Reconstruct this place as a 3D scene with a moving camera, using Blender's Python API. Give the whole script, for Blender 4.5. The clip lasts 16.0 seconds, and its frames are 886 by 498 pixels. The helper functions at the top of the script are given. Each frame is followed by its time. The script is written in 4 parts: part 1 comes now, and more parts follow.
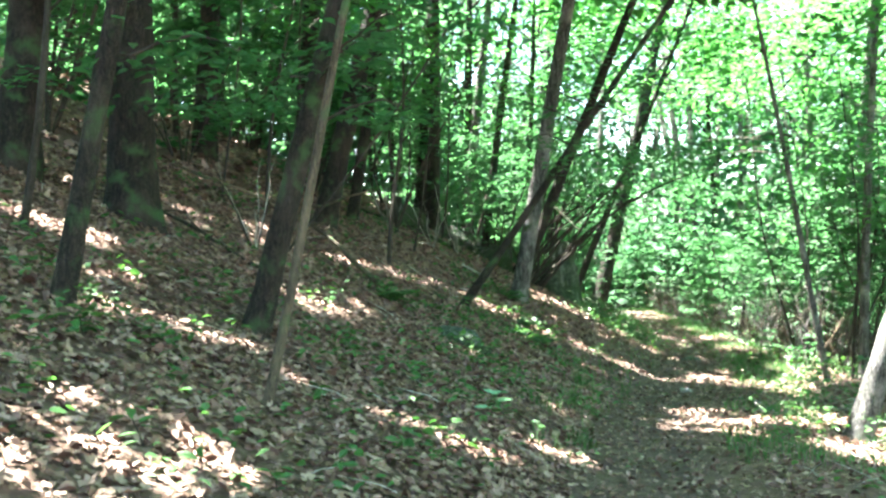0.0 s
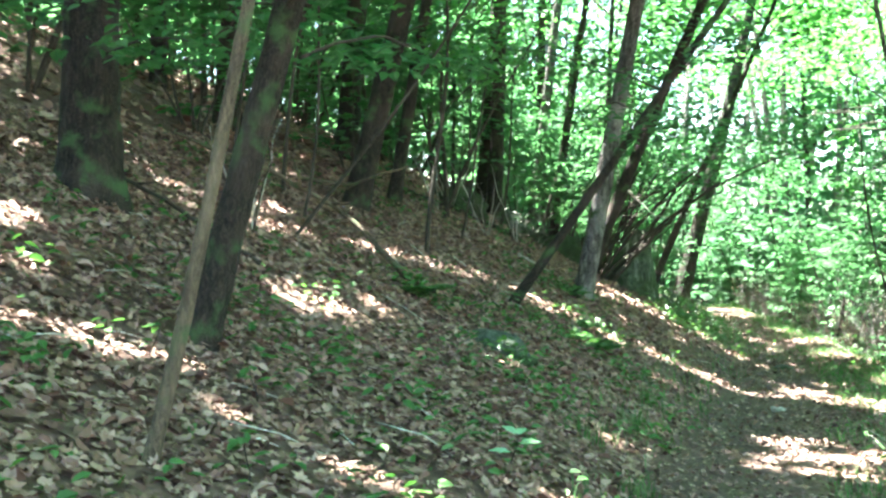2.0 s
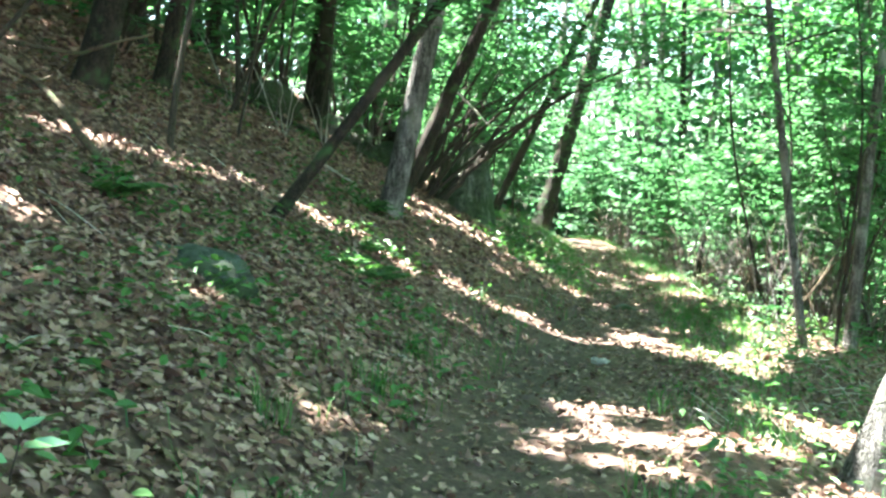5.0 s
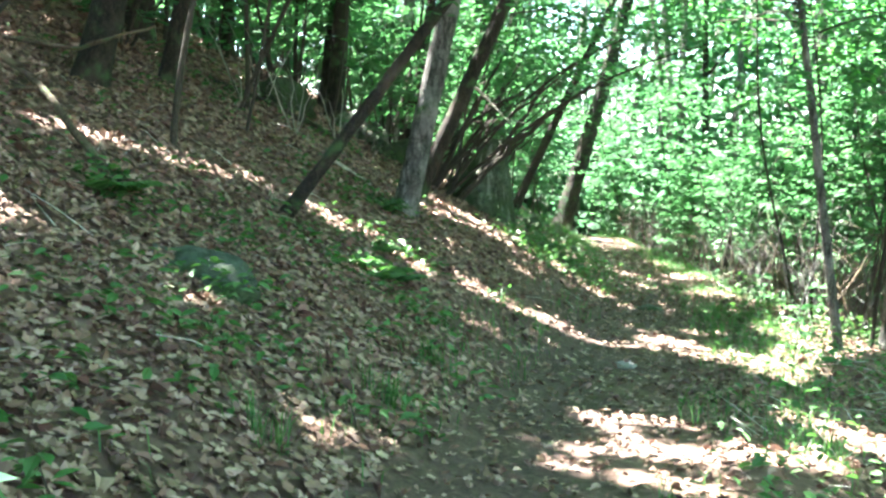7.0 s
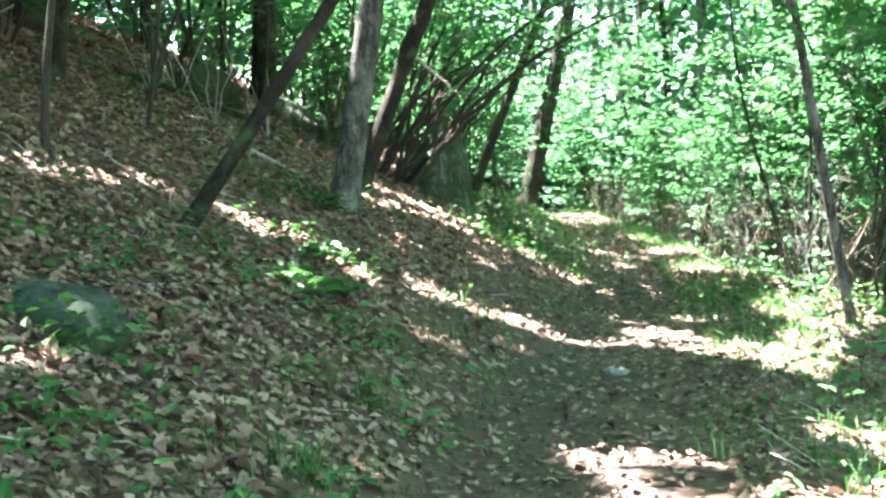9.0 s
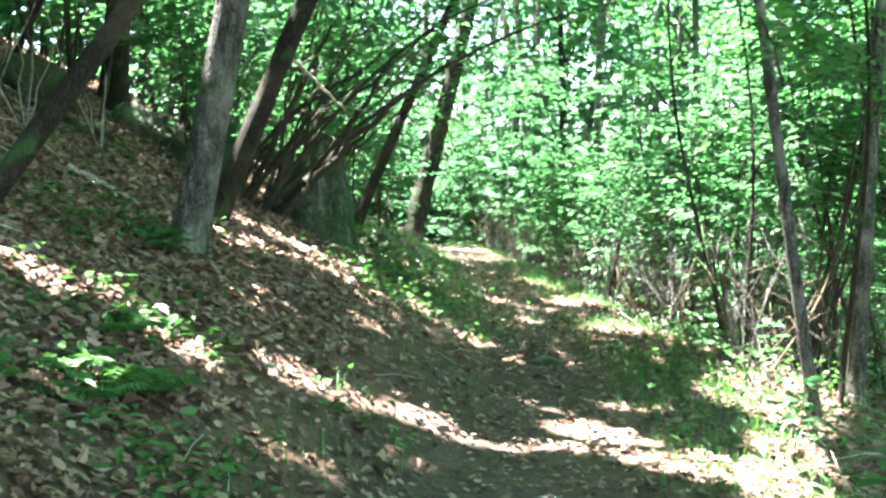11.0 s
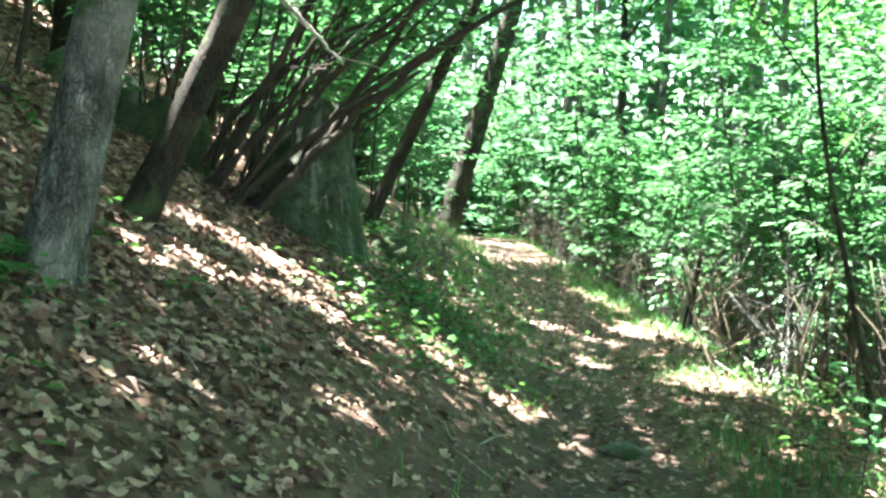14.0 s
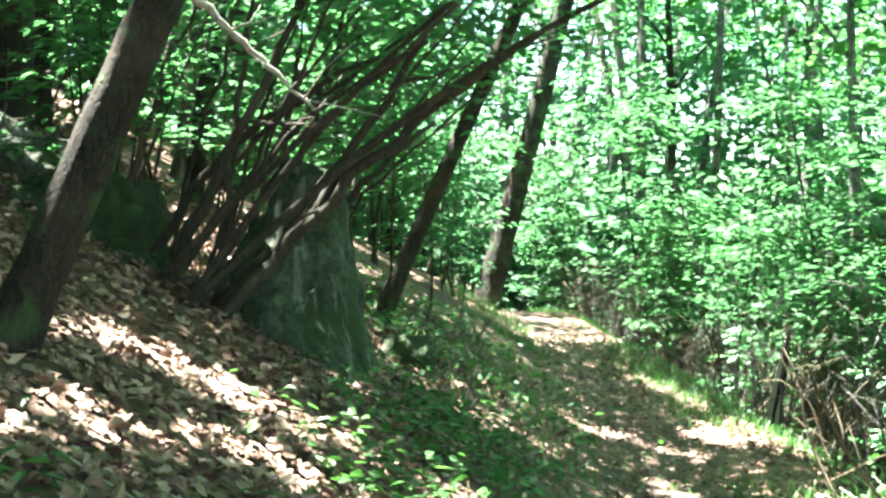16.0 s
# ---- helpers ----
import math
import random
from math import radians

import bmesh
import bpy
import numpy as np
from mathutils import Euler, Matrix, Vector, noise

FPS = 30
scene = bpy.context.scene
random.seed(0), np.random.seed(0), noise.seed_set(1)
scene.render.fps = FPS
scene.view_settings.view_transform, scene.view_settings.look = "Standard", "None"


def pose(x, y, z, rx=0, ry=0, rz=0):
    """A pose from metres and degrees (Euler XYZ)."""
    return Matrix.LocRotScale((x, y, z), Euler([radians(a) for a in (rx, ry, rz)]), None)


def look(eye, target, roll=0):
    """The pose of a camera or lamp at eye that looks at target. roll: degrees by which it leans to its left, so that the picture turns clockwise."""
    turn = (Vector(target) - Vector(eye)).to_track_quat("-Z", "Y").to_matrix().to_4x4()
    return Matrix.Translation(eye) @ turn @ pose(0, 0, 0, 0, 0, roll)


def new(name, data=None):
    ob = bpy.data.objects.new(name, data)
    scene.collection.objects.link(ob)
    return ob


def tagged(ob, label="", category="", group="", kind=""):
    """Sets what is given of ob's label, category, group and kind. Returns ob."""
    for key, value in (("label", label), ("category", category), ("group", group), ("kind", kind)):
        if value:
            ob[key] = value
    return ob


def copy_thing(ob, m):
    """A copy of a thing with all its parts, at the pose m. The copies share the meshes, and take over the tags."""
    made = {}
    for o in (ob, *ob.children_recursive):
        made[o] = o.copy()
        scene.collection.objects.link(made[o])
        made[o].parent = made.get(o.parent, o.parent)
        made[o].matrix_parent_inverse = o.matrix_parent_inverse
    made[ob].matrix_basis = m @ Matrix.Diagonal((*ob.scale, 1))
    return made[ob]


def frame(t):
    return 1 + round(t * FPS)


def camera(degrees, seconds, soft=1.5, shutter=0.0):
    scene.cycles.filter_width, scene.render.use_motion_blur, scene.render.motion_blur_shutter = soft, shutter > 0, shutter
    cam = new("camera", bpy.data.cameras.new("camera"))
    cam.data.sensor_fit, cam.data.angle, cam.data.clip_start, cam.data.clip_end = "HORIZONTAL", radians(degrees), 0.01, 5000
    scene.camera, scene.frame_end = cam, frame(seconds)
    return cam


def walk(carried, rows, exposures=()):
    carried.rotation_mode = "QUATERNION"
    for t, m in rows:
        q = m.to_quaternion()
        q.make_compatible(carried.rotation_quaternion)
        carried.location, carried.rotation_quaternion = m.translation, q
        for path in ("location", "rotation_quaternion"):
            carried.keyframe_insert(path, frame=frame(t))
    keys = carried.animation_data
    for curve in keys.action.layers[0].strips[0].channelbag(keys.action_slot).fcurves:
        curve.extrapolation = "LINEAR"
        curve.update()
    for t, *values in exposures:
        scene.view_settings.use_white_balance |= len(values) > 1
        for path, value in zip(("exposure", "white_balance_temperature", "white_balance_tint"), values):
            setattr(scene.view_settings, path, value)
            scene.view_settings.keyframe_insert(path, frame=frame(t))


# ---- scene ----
EXPO, KELVIN, TINT, SKY, SUNPOWER = 4.67, 6500, 0, 0.052, 5.0
cam = camera(42.5, 16.0, soft=2.6)
PATH = [
    (0, (0.076, -0.086, 1.418), (0.067, 1.914, 1.432), -1.0),
    (0.5, (0.231, 0.568, 1.411), (0.212, 2.568, 1.46), -2.6),
    (1, (0.324, 0.988, 1.378), (0.197, 2.984, 1.369), 1.2),
    (1.5, (0.377, 1.673, 1.42), (0.356, 3.673, 1.398), -0.5),
    (2, (0.485, 2.233, 1.404), (0.33, 4.226, 1.4), -0.1),
    (2.5, (0.57, 2.80, 1.43), (0.375, 4.791, 1.368), 2.4),
    (3, (0.663, 3.561, 1.369), (0.616, 5.561, 1.349), -0.4),
    (3.5, (0.943, 4.144, 1.278), (0.975, 6.143, 1.252), 0.7),
    (4, (1.184, 4.6, 1.231), (1.28, 6.597, 1.186), 3.6),
    (4.5, (1.465, 4.921, 1.192), (1.526, 6.918, 1.103), 2.4),
    (4.7, (1.53, 4.995, 1.195), (1.58, 6.99, 1.064), 2.6),
    (7, (1.602, 5.602, 1.158), (1.61, 7.597, 1.026), 2.1),
    (7.5, (1.60, 5.763, 1.12), (1.621, 7.759, 0.993), -0.4),
    (8, (1.717, 6.208, 1.09), (1.68, 8.192, 0.844), -4.0),
    (8.5, (1.756, 6.727, 1.11), (1.709, 8.711, 0.858), -0.5),
    (9, (1.793, 7.348, 1.15), (1.857, 9.341, 0.989), -2.3),
    (9.5, (1.836, 7.971, 1.151), (1.941, 9.968, 1.09), -0.5),
    (10, (1.836, 8.65, 1.178), (2.021, 10.641, 1.118), -0.4),
    (10.2, (1.85, 8.898, 1.19), (2.15, 10.87, 1.105), -0.3),
    (10.6, (1.87, 9.37, 1.21), (2.16, 11.34, 1.1), 0.3),
    (12.3, (2.02, 11.307, 1.278), (2.20, 13.292, 1.108), 2.0),
    (12.5, (2.034, 11.578, 1.278), (2.164, 13.568, 1.119), 1.9),
    (13, (2.167, 12.175, 1.312), (2.36, 14.159, 1.145), -0.8),
    (13.5, (2.348, 12.666, 1.311), (2.595, 14.644, 1.141), 1.3),
    (14, (2.40, 13.244, 1.31), (2.611, 15.226, 1.146), 3.2),
    (14.5, (2.492, 13.784, 1.287), (2.584, 15.78, 1.199), 0.7),
    (14.6, (2.51, 13.904, 1.295), (2.563, 15.898, 1.15), 2.9),
    (15, (2.548, 14.348, 1.321), (2.441, 16.343, 1.228), 4.6),
    (15.5, (2.61, 14.949, 1.36), (2.605, 16.945, 1.246), 0.8),
    (16, (2.746, 15.475, 1.36), (2.875, 17.47, 1.311), 0.9),
]
walk(cam, [(t, look(eye, target, roll)) for t, eye, target, roll in PATH], [
    (t, EXPO + up, KELVIN + warm, TINT + green) for t, up, warm, green in (
        (0, -.02, 0, 0), (1.5, .12, 0, 0), (2.5, .32, 0, 0), (3, .28, 0, 0), (4, .02, 0, -2), (7, .18, -80, 1), (8.2, .25, -200, 1), (8.7, .25, -200, 1), (9.5, .1, 0, 0),
        (10, 0, 0, 0), (12.5, .08, -30, 0), (13.2, .08, -30, 0), (13.7, 0, 0, -1), (14.5, 0, 0, -2), (15, .1, -30, -1), (15.3, .12, -60, -1), (16, -.04, 60, -5))])

# ---- light ----
SUN = Vector((-0.20, 0.18, 0.96)).normalized()      # towards the sun
world = bpy.data.worlds.new("sky")
scene.world = world
world.use_nodes = True
wn = world.node_tree
sky = wn.nodes.new("ShaderNodeTexSky")
sky.sky_type, sky.sun_disc = "NISHITA", False
sky.sun_elevation = math.asin(SUN.z)
sky.sun_rotation = math.atan2(SUN.x, SUN.y)
sky.air_density, sky.dust_density, sky.ozone_density = 1.0, 1.5, 1.0
wn.links.new(sky.outputs[0], wn.nodes["Background"].inputs[0])
wn.nodes["Background"].inputs[1].default_value = SKY
sun = new("sun", bpy.data.lights.new("sun", "SUN"))
sun.data.energy, sun.data.angle, sun.data.color = SUNPOWER, radians(0.55), (1.0, 0.96, 0.94)
sun.matrix_world = look(SUN * 100, (0, 0, 0))


# ---- materials ----
def node(mat, kind, **values):
    n = mat.node_tree.nodes.new(kind)
    for key, value in values.items():
        n.inputs[key].default_value = value
    return n


def link(mat, a, b):
    mat.node_tree.links.new(a, b)


def ramp(mat, source, stops):
    n = node(mat, "ShaderNodeValToRGB")
    el = n.color_ramp.elements
    while len(el) < len(stops):
        el.new(0.5)
    for e, (at, col) in zip(el, stops):
        e.position, e.color = at, (*col, 1)
    link(mat, source, n.inputs[0])
    return n.outputs[0]


def blank(name, rough=0.8):
    mat = bpy.data.materials.new(name)
    mat.use_nodes = True
    b = mat.node_tree.nodes["Principled BSDF"]
    b.inputs["Roughness"].default_value = rough
    b.inputs["Specular IOR Level"].default_value = 0.3
    return mat, b


def mixed(mat, fac, a, b, blend="MIX"):
    n = node(mat, "ShaderNodeMix")
    n.data_type, n.blend_type = "RGBA", blend
    for sock, v in ((n.inputs["Factor"], fac), (n.inputs["A"], a), (n.inputs["B"], b)):
        if hasattr(v, "is_linked"):
            link(mat, v, sock)
        else:
            sock.default_value = v if isinstance(v, float) else (*v, 1)
    return n.outputs["Result"]


def bumped(mat, bsdf, height, strength, distance):
    n = node(mat, "ShaderNodeBump", Strength=strength, Distance=distance)
    link(mat, height, n.inputs["Height"])
    link(mat, n.outputs[0], bsdf.inputs["Normal"])


def coords(mat, scale=(1, 1, 1)):
    c = node(mat, "ShaderNodeTexCoord")
    m = node(mat, "ShaderNodeMapping")
    m.inputs["Scale"].default_value = scale
    link(mat, c.outputs["Object"], m.inputs[0])
    return m.outputs[0]


def leaf_material(name, stops, glow, rough=0.45, through_mix=0.5):
    """Living leaves: matt green with light let through."""
    mat, b = blank(name, rough)
    geo = node(mat, "ShaderNodeNewGeometry")
    col = ramp(mat, geo.outputs["Random Per Island"], stops)
    n = node(mat, "ShaderNodeTexNoise", Scale=0.9, Detail=2.0)
    link(mat, coords(mat), n.inputs["Vector"])
    col = mixed(mat, n.outputs["Fac"], col, mixed(mat, 0.35, col, (0.02, 0.075, 0.022)))
    link(mat, col, b.inputs["Base Color"])
    tr = node(mat, "ShaderNodeBsdfTranslucent")
    link(mat, mixed(mat, 1.0, col, glow, "MULTIPLY"), tr.inputs["Color"])
    mix = node(mat, "ShaderNodeMixShader", Fac=through_mix)
    link(mat, b.outputs[0], mix.inputs[1])
    link(mat, tr.outputs[0], mix.inputs[2])
    link(mat, mix.outputs[0], mat.node_tree.nodes["Material Output"].inputs["Surface"])
    return mat


def bark_material(name, dark, light, moss=0.0, scale=1.0, ridge=0.6, flaky=False):
    mat, b = blank(name, 0.9)
    v = coords(mat, (16 * scale, 16 * scale, 3.2 * scale))
    n = node(mat, "ShaderNodeTexNoise", Scale=1.6, Detail=6.0, Roughness=0.65)
    link(mat, v, n.inputs["Vector"])
    vor = node(mat, "ShaderNodeTexNoise", Scale=2.4, Detail=5.0, Roughness=0.6, Distortion=0.8)
    link(mat, coords(mat, (20 * scale, 20 * scale, 5.0 * scale)), vor.inputs["Vector"])
    plates = ramp(mat, vor.outputs["Fac"], [(0.36, (0.22, 0.22, 0.22)), (0.46, (0.8, 0.8, 0.8)), (0.51, (0.45, 0.45, 0.45)), (0.62, (1, 1, 1))])
    col = ramp(mat, n.outputs["Fac"], [(0.3, dark), (0.72, light)])
    if flaky:
        warp = node(mat, "ShaderNodeTexNoise", Scale=9.0, Detail=2.0)
        link(mat, coords(mat), warp.inputs["Vector"])
        at = mixed(mat, 0.10, coords(mat, (1, 1, 0.3)), warp.outputs["Color"])
        crack = node(mat, "ShaderNodeTexVoronoi", Scale=38.0)
        crack.feature = "DISTANCE_TO_EDGE"
        link(mat, at, crack.inputs["Vector"])
        gap = ramp(mat, crack.outputs["Distance"], [(0.02, (0.16, 0.15, 0.14)), (0.16, (1, 1, 1))])
        plates = mixed(mat, 0.7, plates, gap, "MULTIPLY")
    col = mixed(mat, 1.0, col, plates, "MULTIPLY")
    big = node(mat, "ShaderNodeTexNoise", Scale=2.2, Detail=3.0)
    link(mat, coords(mat), big.inputs["Vector"])
    patch = ramp(mat, big.outputs["Fac"], [(0.5, (0, 0, 0)), (0.68, (1, 1, 1))])
    lich = mixed(mat, 0.35, col, tuple(min(1, c * 1.6) for c in light))
    col = mixed(mat, patch, col, lich)
    if moss:
        low = node(mat, "ShaderNodeTexNoise", Scale=5.0, Detail=4.0)
        link(mat, coords(mat), low.inputs["Vector"])
        mask = ramp(mat, low.outputs["Fac"], [(0.62 - moss * 0.3, (0, 0, 0)), (0.75 - moss * 0.2, (1, 1, 1))])
        col = mixed(mat, mask, col, (0.045, 0.085, 0.03))
    link(mat, col, b.inputs["Base Color"])
    bumped(mat, b, plates, ridge, 0.035)
    return mat


def litter_material(name, single=False):
    mat, b = blank(name, 0.65)
    chance = node(mat, "ShaderNodeObjectInfo").outputs["Random"] if single else node(mat, "ShaderNodeNewGeometry").outputs["Random Per Island"]
    col = ramp(mat, chance, [
        (0.0, (0.05, 0.025, 0.018)), (0.28, (0.125, 0.067, 0.047)), (0.55, (0.215, 0.13, 0.098)),
        (0.82, (0.35, 0.242, 0.19)), (1.0, (0.165, 0.105, 0.083))])
    n = node(mat, "ShaderNodeTexNoise", Scale=38.0, Detail=3.0)
    link(mat, coords(mat), n.inputs["Vector"])
    col = mixed(mat, 0.45, col, ramp(mat, n.outputs["Fac"], [(0.3, (0.45, 0.42, 0.38)), (0.7, (1, 1, 1))]), "MULTIPLY")
    link(mat, col, b.inputs["Base Color"])
    return mat


def ground_material():
    mat, b = blank("forest_floor", 0.95)
    v = coords(mat)
    fine = node(mat, "ShaderNodeTexNoise", Scale=26.0, Detail=6.0, Roughness=0.7)
    big = node(mat, "ShaderNodeTexNoise", Scale=0.8, Detail=4.0)
    vor = node(mat, "ShaderNodeTexVoronoi", Scale=15.0)
    for n in (fine, big, vor):
        link(mat, v, n.inputs["Vector"])
    leafy = ramp(mat, vor.outputs["Color"], [(0.0, (0.048, 0.028, 0.018)), (0.45, (0.115, 0.068, 0.05)), (0.85, (0.22, 0.142, 0.108))])
    soil = ramp(mat, fine.outputs["Fac"], [(0.3, (0.024, 0.014, 0.011)), (0.7, (0.10, 0.057, 0.044))])
    floor_col = mixed(mat, ramp(mat, big.outputs["Fac"], [(0.35, (0.2, 0.2, 0.2)), (0.6, (0.75, 0.75, 0.75))]), leafy, soil)
    worn = node(mat, "ShaderNodeAttribute")
    worn.attribute_name = "worn"
    dirt = ramp(mat, fine.outputs["Fac"], [(0.28, (0.022, 0.013, 0.011)), (0.5, (0.060, 0.037, 0.031)), (0.72, (0.14, 0.09, 0.074))])
    col = mixed(mat, worn.outputs["Fac"], floor_col, dirt)
    link(mat, col, b.inputs["Base Color"])
    bumped(mat, b, fine.outputs["Fac"], 0.7, 0.03)
    return mat


def stone_material(name, dark, light, moss, streaks=False):
    mat, b = blank(name, 0.85)
    v = coords(mat)
    n = node(mat, "ShaderNodeTexNoise", Scale=11.0, Detail=8.0, Roughness=0.72)
    m = node(mat, "ShaderNodeTexNoise", Scale=2.6, Detail=5.0)
    for k in (n, m):
        link(mat, v, k.inputs["Vector"])
    col = ramp(mat, n.outputs["Fac"], [(0.36, dark), (0.66, light)])
    mask = ramp(mat, m.outputs["Fac"], [(0.62 - 0.3 * moss, (0, 0, 0)), (0.72 - 0.2 * moss, (1, 1, 1))])
    col = mixed(mat, mask, col, mixed(mat, n.outputs["Fac"], (0.014, 0.03, 0.012), (0.06, 0.09, 0.035)))
    if streaks:
        w = node(mat, "ShaderNodeTexNoise", Scale=2.0, Detail=4.0, Roughness=0.6, Distortion=0.5)
        link(mat, coords(mat, (5.5, 5.5, 0.8)), w.inputs["Vector"])
        col = mixed(mat, ramp(mat, w.outputs["Fac"], [(0.57, (0, 0, 0)), (0.66, (0.6, 0.6, 0.6))]), col, mixed(mat, n.outputs["Fac"], (0.06, 0.08, 0.055), (0.42, 0.44, 0.38)))
    link(mat, col, b.inputs["Base Color"])
    bumped(mat, b, n.outputs["Fac"], 1.0, 0.09)
    return mat


leaf_green = leaf_material("leaf_green", [(0.0, (0.034, 0.088, 0.038)), (0.5, (0.058, 0.135, 0.058)), (1.0, (0.088, 0.175, 0.082))], (1.6, 1.85, 1.45), rough=0.6)
leaf_canopy = leaf_material("leaf_canopy", [(0.0, (0.05, 0.13, 0.035)), (1.0, (0.09, 0.21, 0.06))], (1.45, 1.85, 1.25))
# bluer than the near leaves: the haze of distance is mixed into the colour
leaf_far_hazed = leaf_material("leaf_far_hazed", [(0.0, (0.04, 0.095, 0.054)), (1.0, (0.08, 0.155, 0.088))], (1.7, 1.95, 1.6), rough=0.65)
leaf_herb = leaf_material("leaf_herb", [(0.0, (0.032, 0.08, 0.024)), (0.6, (0.06, 0.135, 0.04)), (1.0, (0.10, 0.19, 0.065))], (1.4, 1.6, 0.9), through_mix=0.35)
# pale green of the sprig; on the far sapling it paints in strong sunlight
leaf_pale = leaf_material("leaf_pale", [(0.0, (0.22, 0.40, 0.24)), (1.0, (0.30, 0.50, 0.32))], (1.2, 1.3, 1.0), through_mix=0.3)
dry_leaf = litter_material("dry_leaf")
dry_leaf_single = litter_material("dry_leaf_single", True)
forest_floor = ground_material()
bark_dark = bark_material("bark_dark", (0.014, 0.010, 0.008), (0.065, 0.048, 0.037), moss=0.25, flaky=True)
bark_grey = bark_material("bark_grey", (0.035, 0.031, 0.028), (0.44, 0.41, 0.385), moss=0.1, scale=0.7, ridge=1.0, flaky=True)
bark_tan = bark_material("bark_tan", (0.05, 0.036, 0.024), (0.16, 0.12, 0.08), moss=0.15, scale=1.6, ridge=0.35)
bark_stem = bark_material("bark_stem", (0.022, 0.018, 0.014), (0.085, 0.07, 0.052), scale=2.0, ridge=0.3)
dead_wood = bark_material("dead_wood", (0.34, 0.30, 0.25), (0.66, 0.62, 0.56), scale=1.8, ridge=0.4)
moss_stone = stone_material("moss_stone", (0.016, 0.022, 0.013), (0.06, 0.075, 0.045), 0.9)
pale_stone = stone_material("pale_stone", (0.20, 0.19, 0.18), (0.46, 0.44, 0.41), 0.1)
streak_stone = stone_material("streak_stone", (0.010, 0.017, 0.010), (0.12, 0.15, 0.10), 0.6, True)
slab_stone = stone_material("slab_stone", (0.022, 0.032, 0.024), (0.11, 0.135, 0.11), 0.35)
lichen_stone = stone_material("lichen_stone", (0.04, 0.045, 0.035), (0.22, 0.22, 0.185), 0.55)

# ---- lie of the land ----
LINE_Y = (-60, -8, 0, 5, 10.5, 14, 18, 20, 24.5, 30, 38, 60, 120)
LINE_X = (-9, -1.2, 0.1, 1.15, 1.95, 2.85, 4.0, 4.4, 5.15, 5.6, 5.9, 6.2, 7)
BANK_S = (-400, -60, -20, -12, -7, -3.5, -3, -2.4, -2, -1.6, -1, -0.65, 0, 0.7, 1.3, 2.5, 6, 12, 40, 400)
BANK_Z = (22, 14, 7.6, 5.0, 2.75, 1.05, 0.78, 0.47, 0.3, 0.1, -0.2, -0.42, -0.5, -0.5, -0.5, -0.8, -1.6, -2.8, -6, -9)


def line_x(y):
    return (np.interp(y, LINE_Y, LINE_X) + np.interp(np.asarray(y) - 1, LINE_Y, LINE_X) + np.interp(np.asarray(y) + 1, LINE_Y, LINE_X)) / 3


def land(x, y):
    s = np.asarray(x) - line_x(y)
    z = sum(np.interp(s + d, BANK_S, BANK_Z) for d in (-0.2, -0.1, 0, 0.1, 0.2)) / 5
    rough = np.clip((np.abs(s) - 0.3) / 1.5, 0.25, 1.0)
    z = z + np.interp(y, (-60, 8, 10.6, 12.5, 15), (0.25, 0.25, 0.15, 0.1, 0.0)) * np.interp(s, (-6, -3, -2, -1.4, 2, 6), (0, 0.15, 0.4, 1, 1, 0))
    z = z + np.interp(y, (22, 28), (0, 1)) * np.interp(s, (1.0, 2.2, 8, 40), (0, -0.75, -2.2, -4))      # falls away past the far trail
    z = z + np.interp(y, (39, 42, 60, 120), (0, -0.25, -2.6, -5)) * np.interp(s, (-6, -2), (0, 1))
    return z + rough * (0.035 * np.sin(1.9 * x + 0.7 * y) * np.sin(1.3 * y - 0.6 * x) + 0.018 * np.sin(4.7 * x - 2.1 * y + 1) * np.sin(3.9 * y + 1.1 * x))


def gz(x, y):
    return float(land(x, y))


# ---- building helpers ----
rng = np.random.default_rng(7)


def np_mesh(name, verts, faces, mat, smooth=True):
    """A mesh from arrays: verts (n, 3), faces (m, k)."""
    verts, faces = np.asarray(verts, np.float32), np.asarray(faces, np.int32)
    me = bpy.data.meshes.new(name)
    m, k = faces.shape
    me.vertices.add(len(verts))
    me.vertices.foreach_set("co", verts.ravel())
    me.loops.add(m * k)
    me.loops.foreach_set("vertex_index", faces.ravel())
    me.polygons.add(m)
    me.polygons.foreach_set("loop_start", np.arange(0, m * k, k, dtype=np.int32))
    me.polygons.foreach_set("use_smooth", np.full(m, smooth))
    me.update(calc_edges=True)
    me.materials.append(mat)
    return me


def put(name, me, parent=None, label=""):
    ob = new(name, me)
    if parent is not None:
        ob.parent = parent
    if label:
        tagged(ob, label)
    return ob


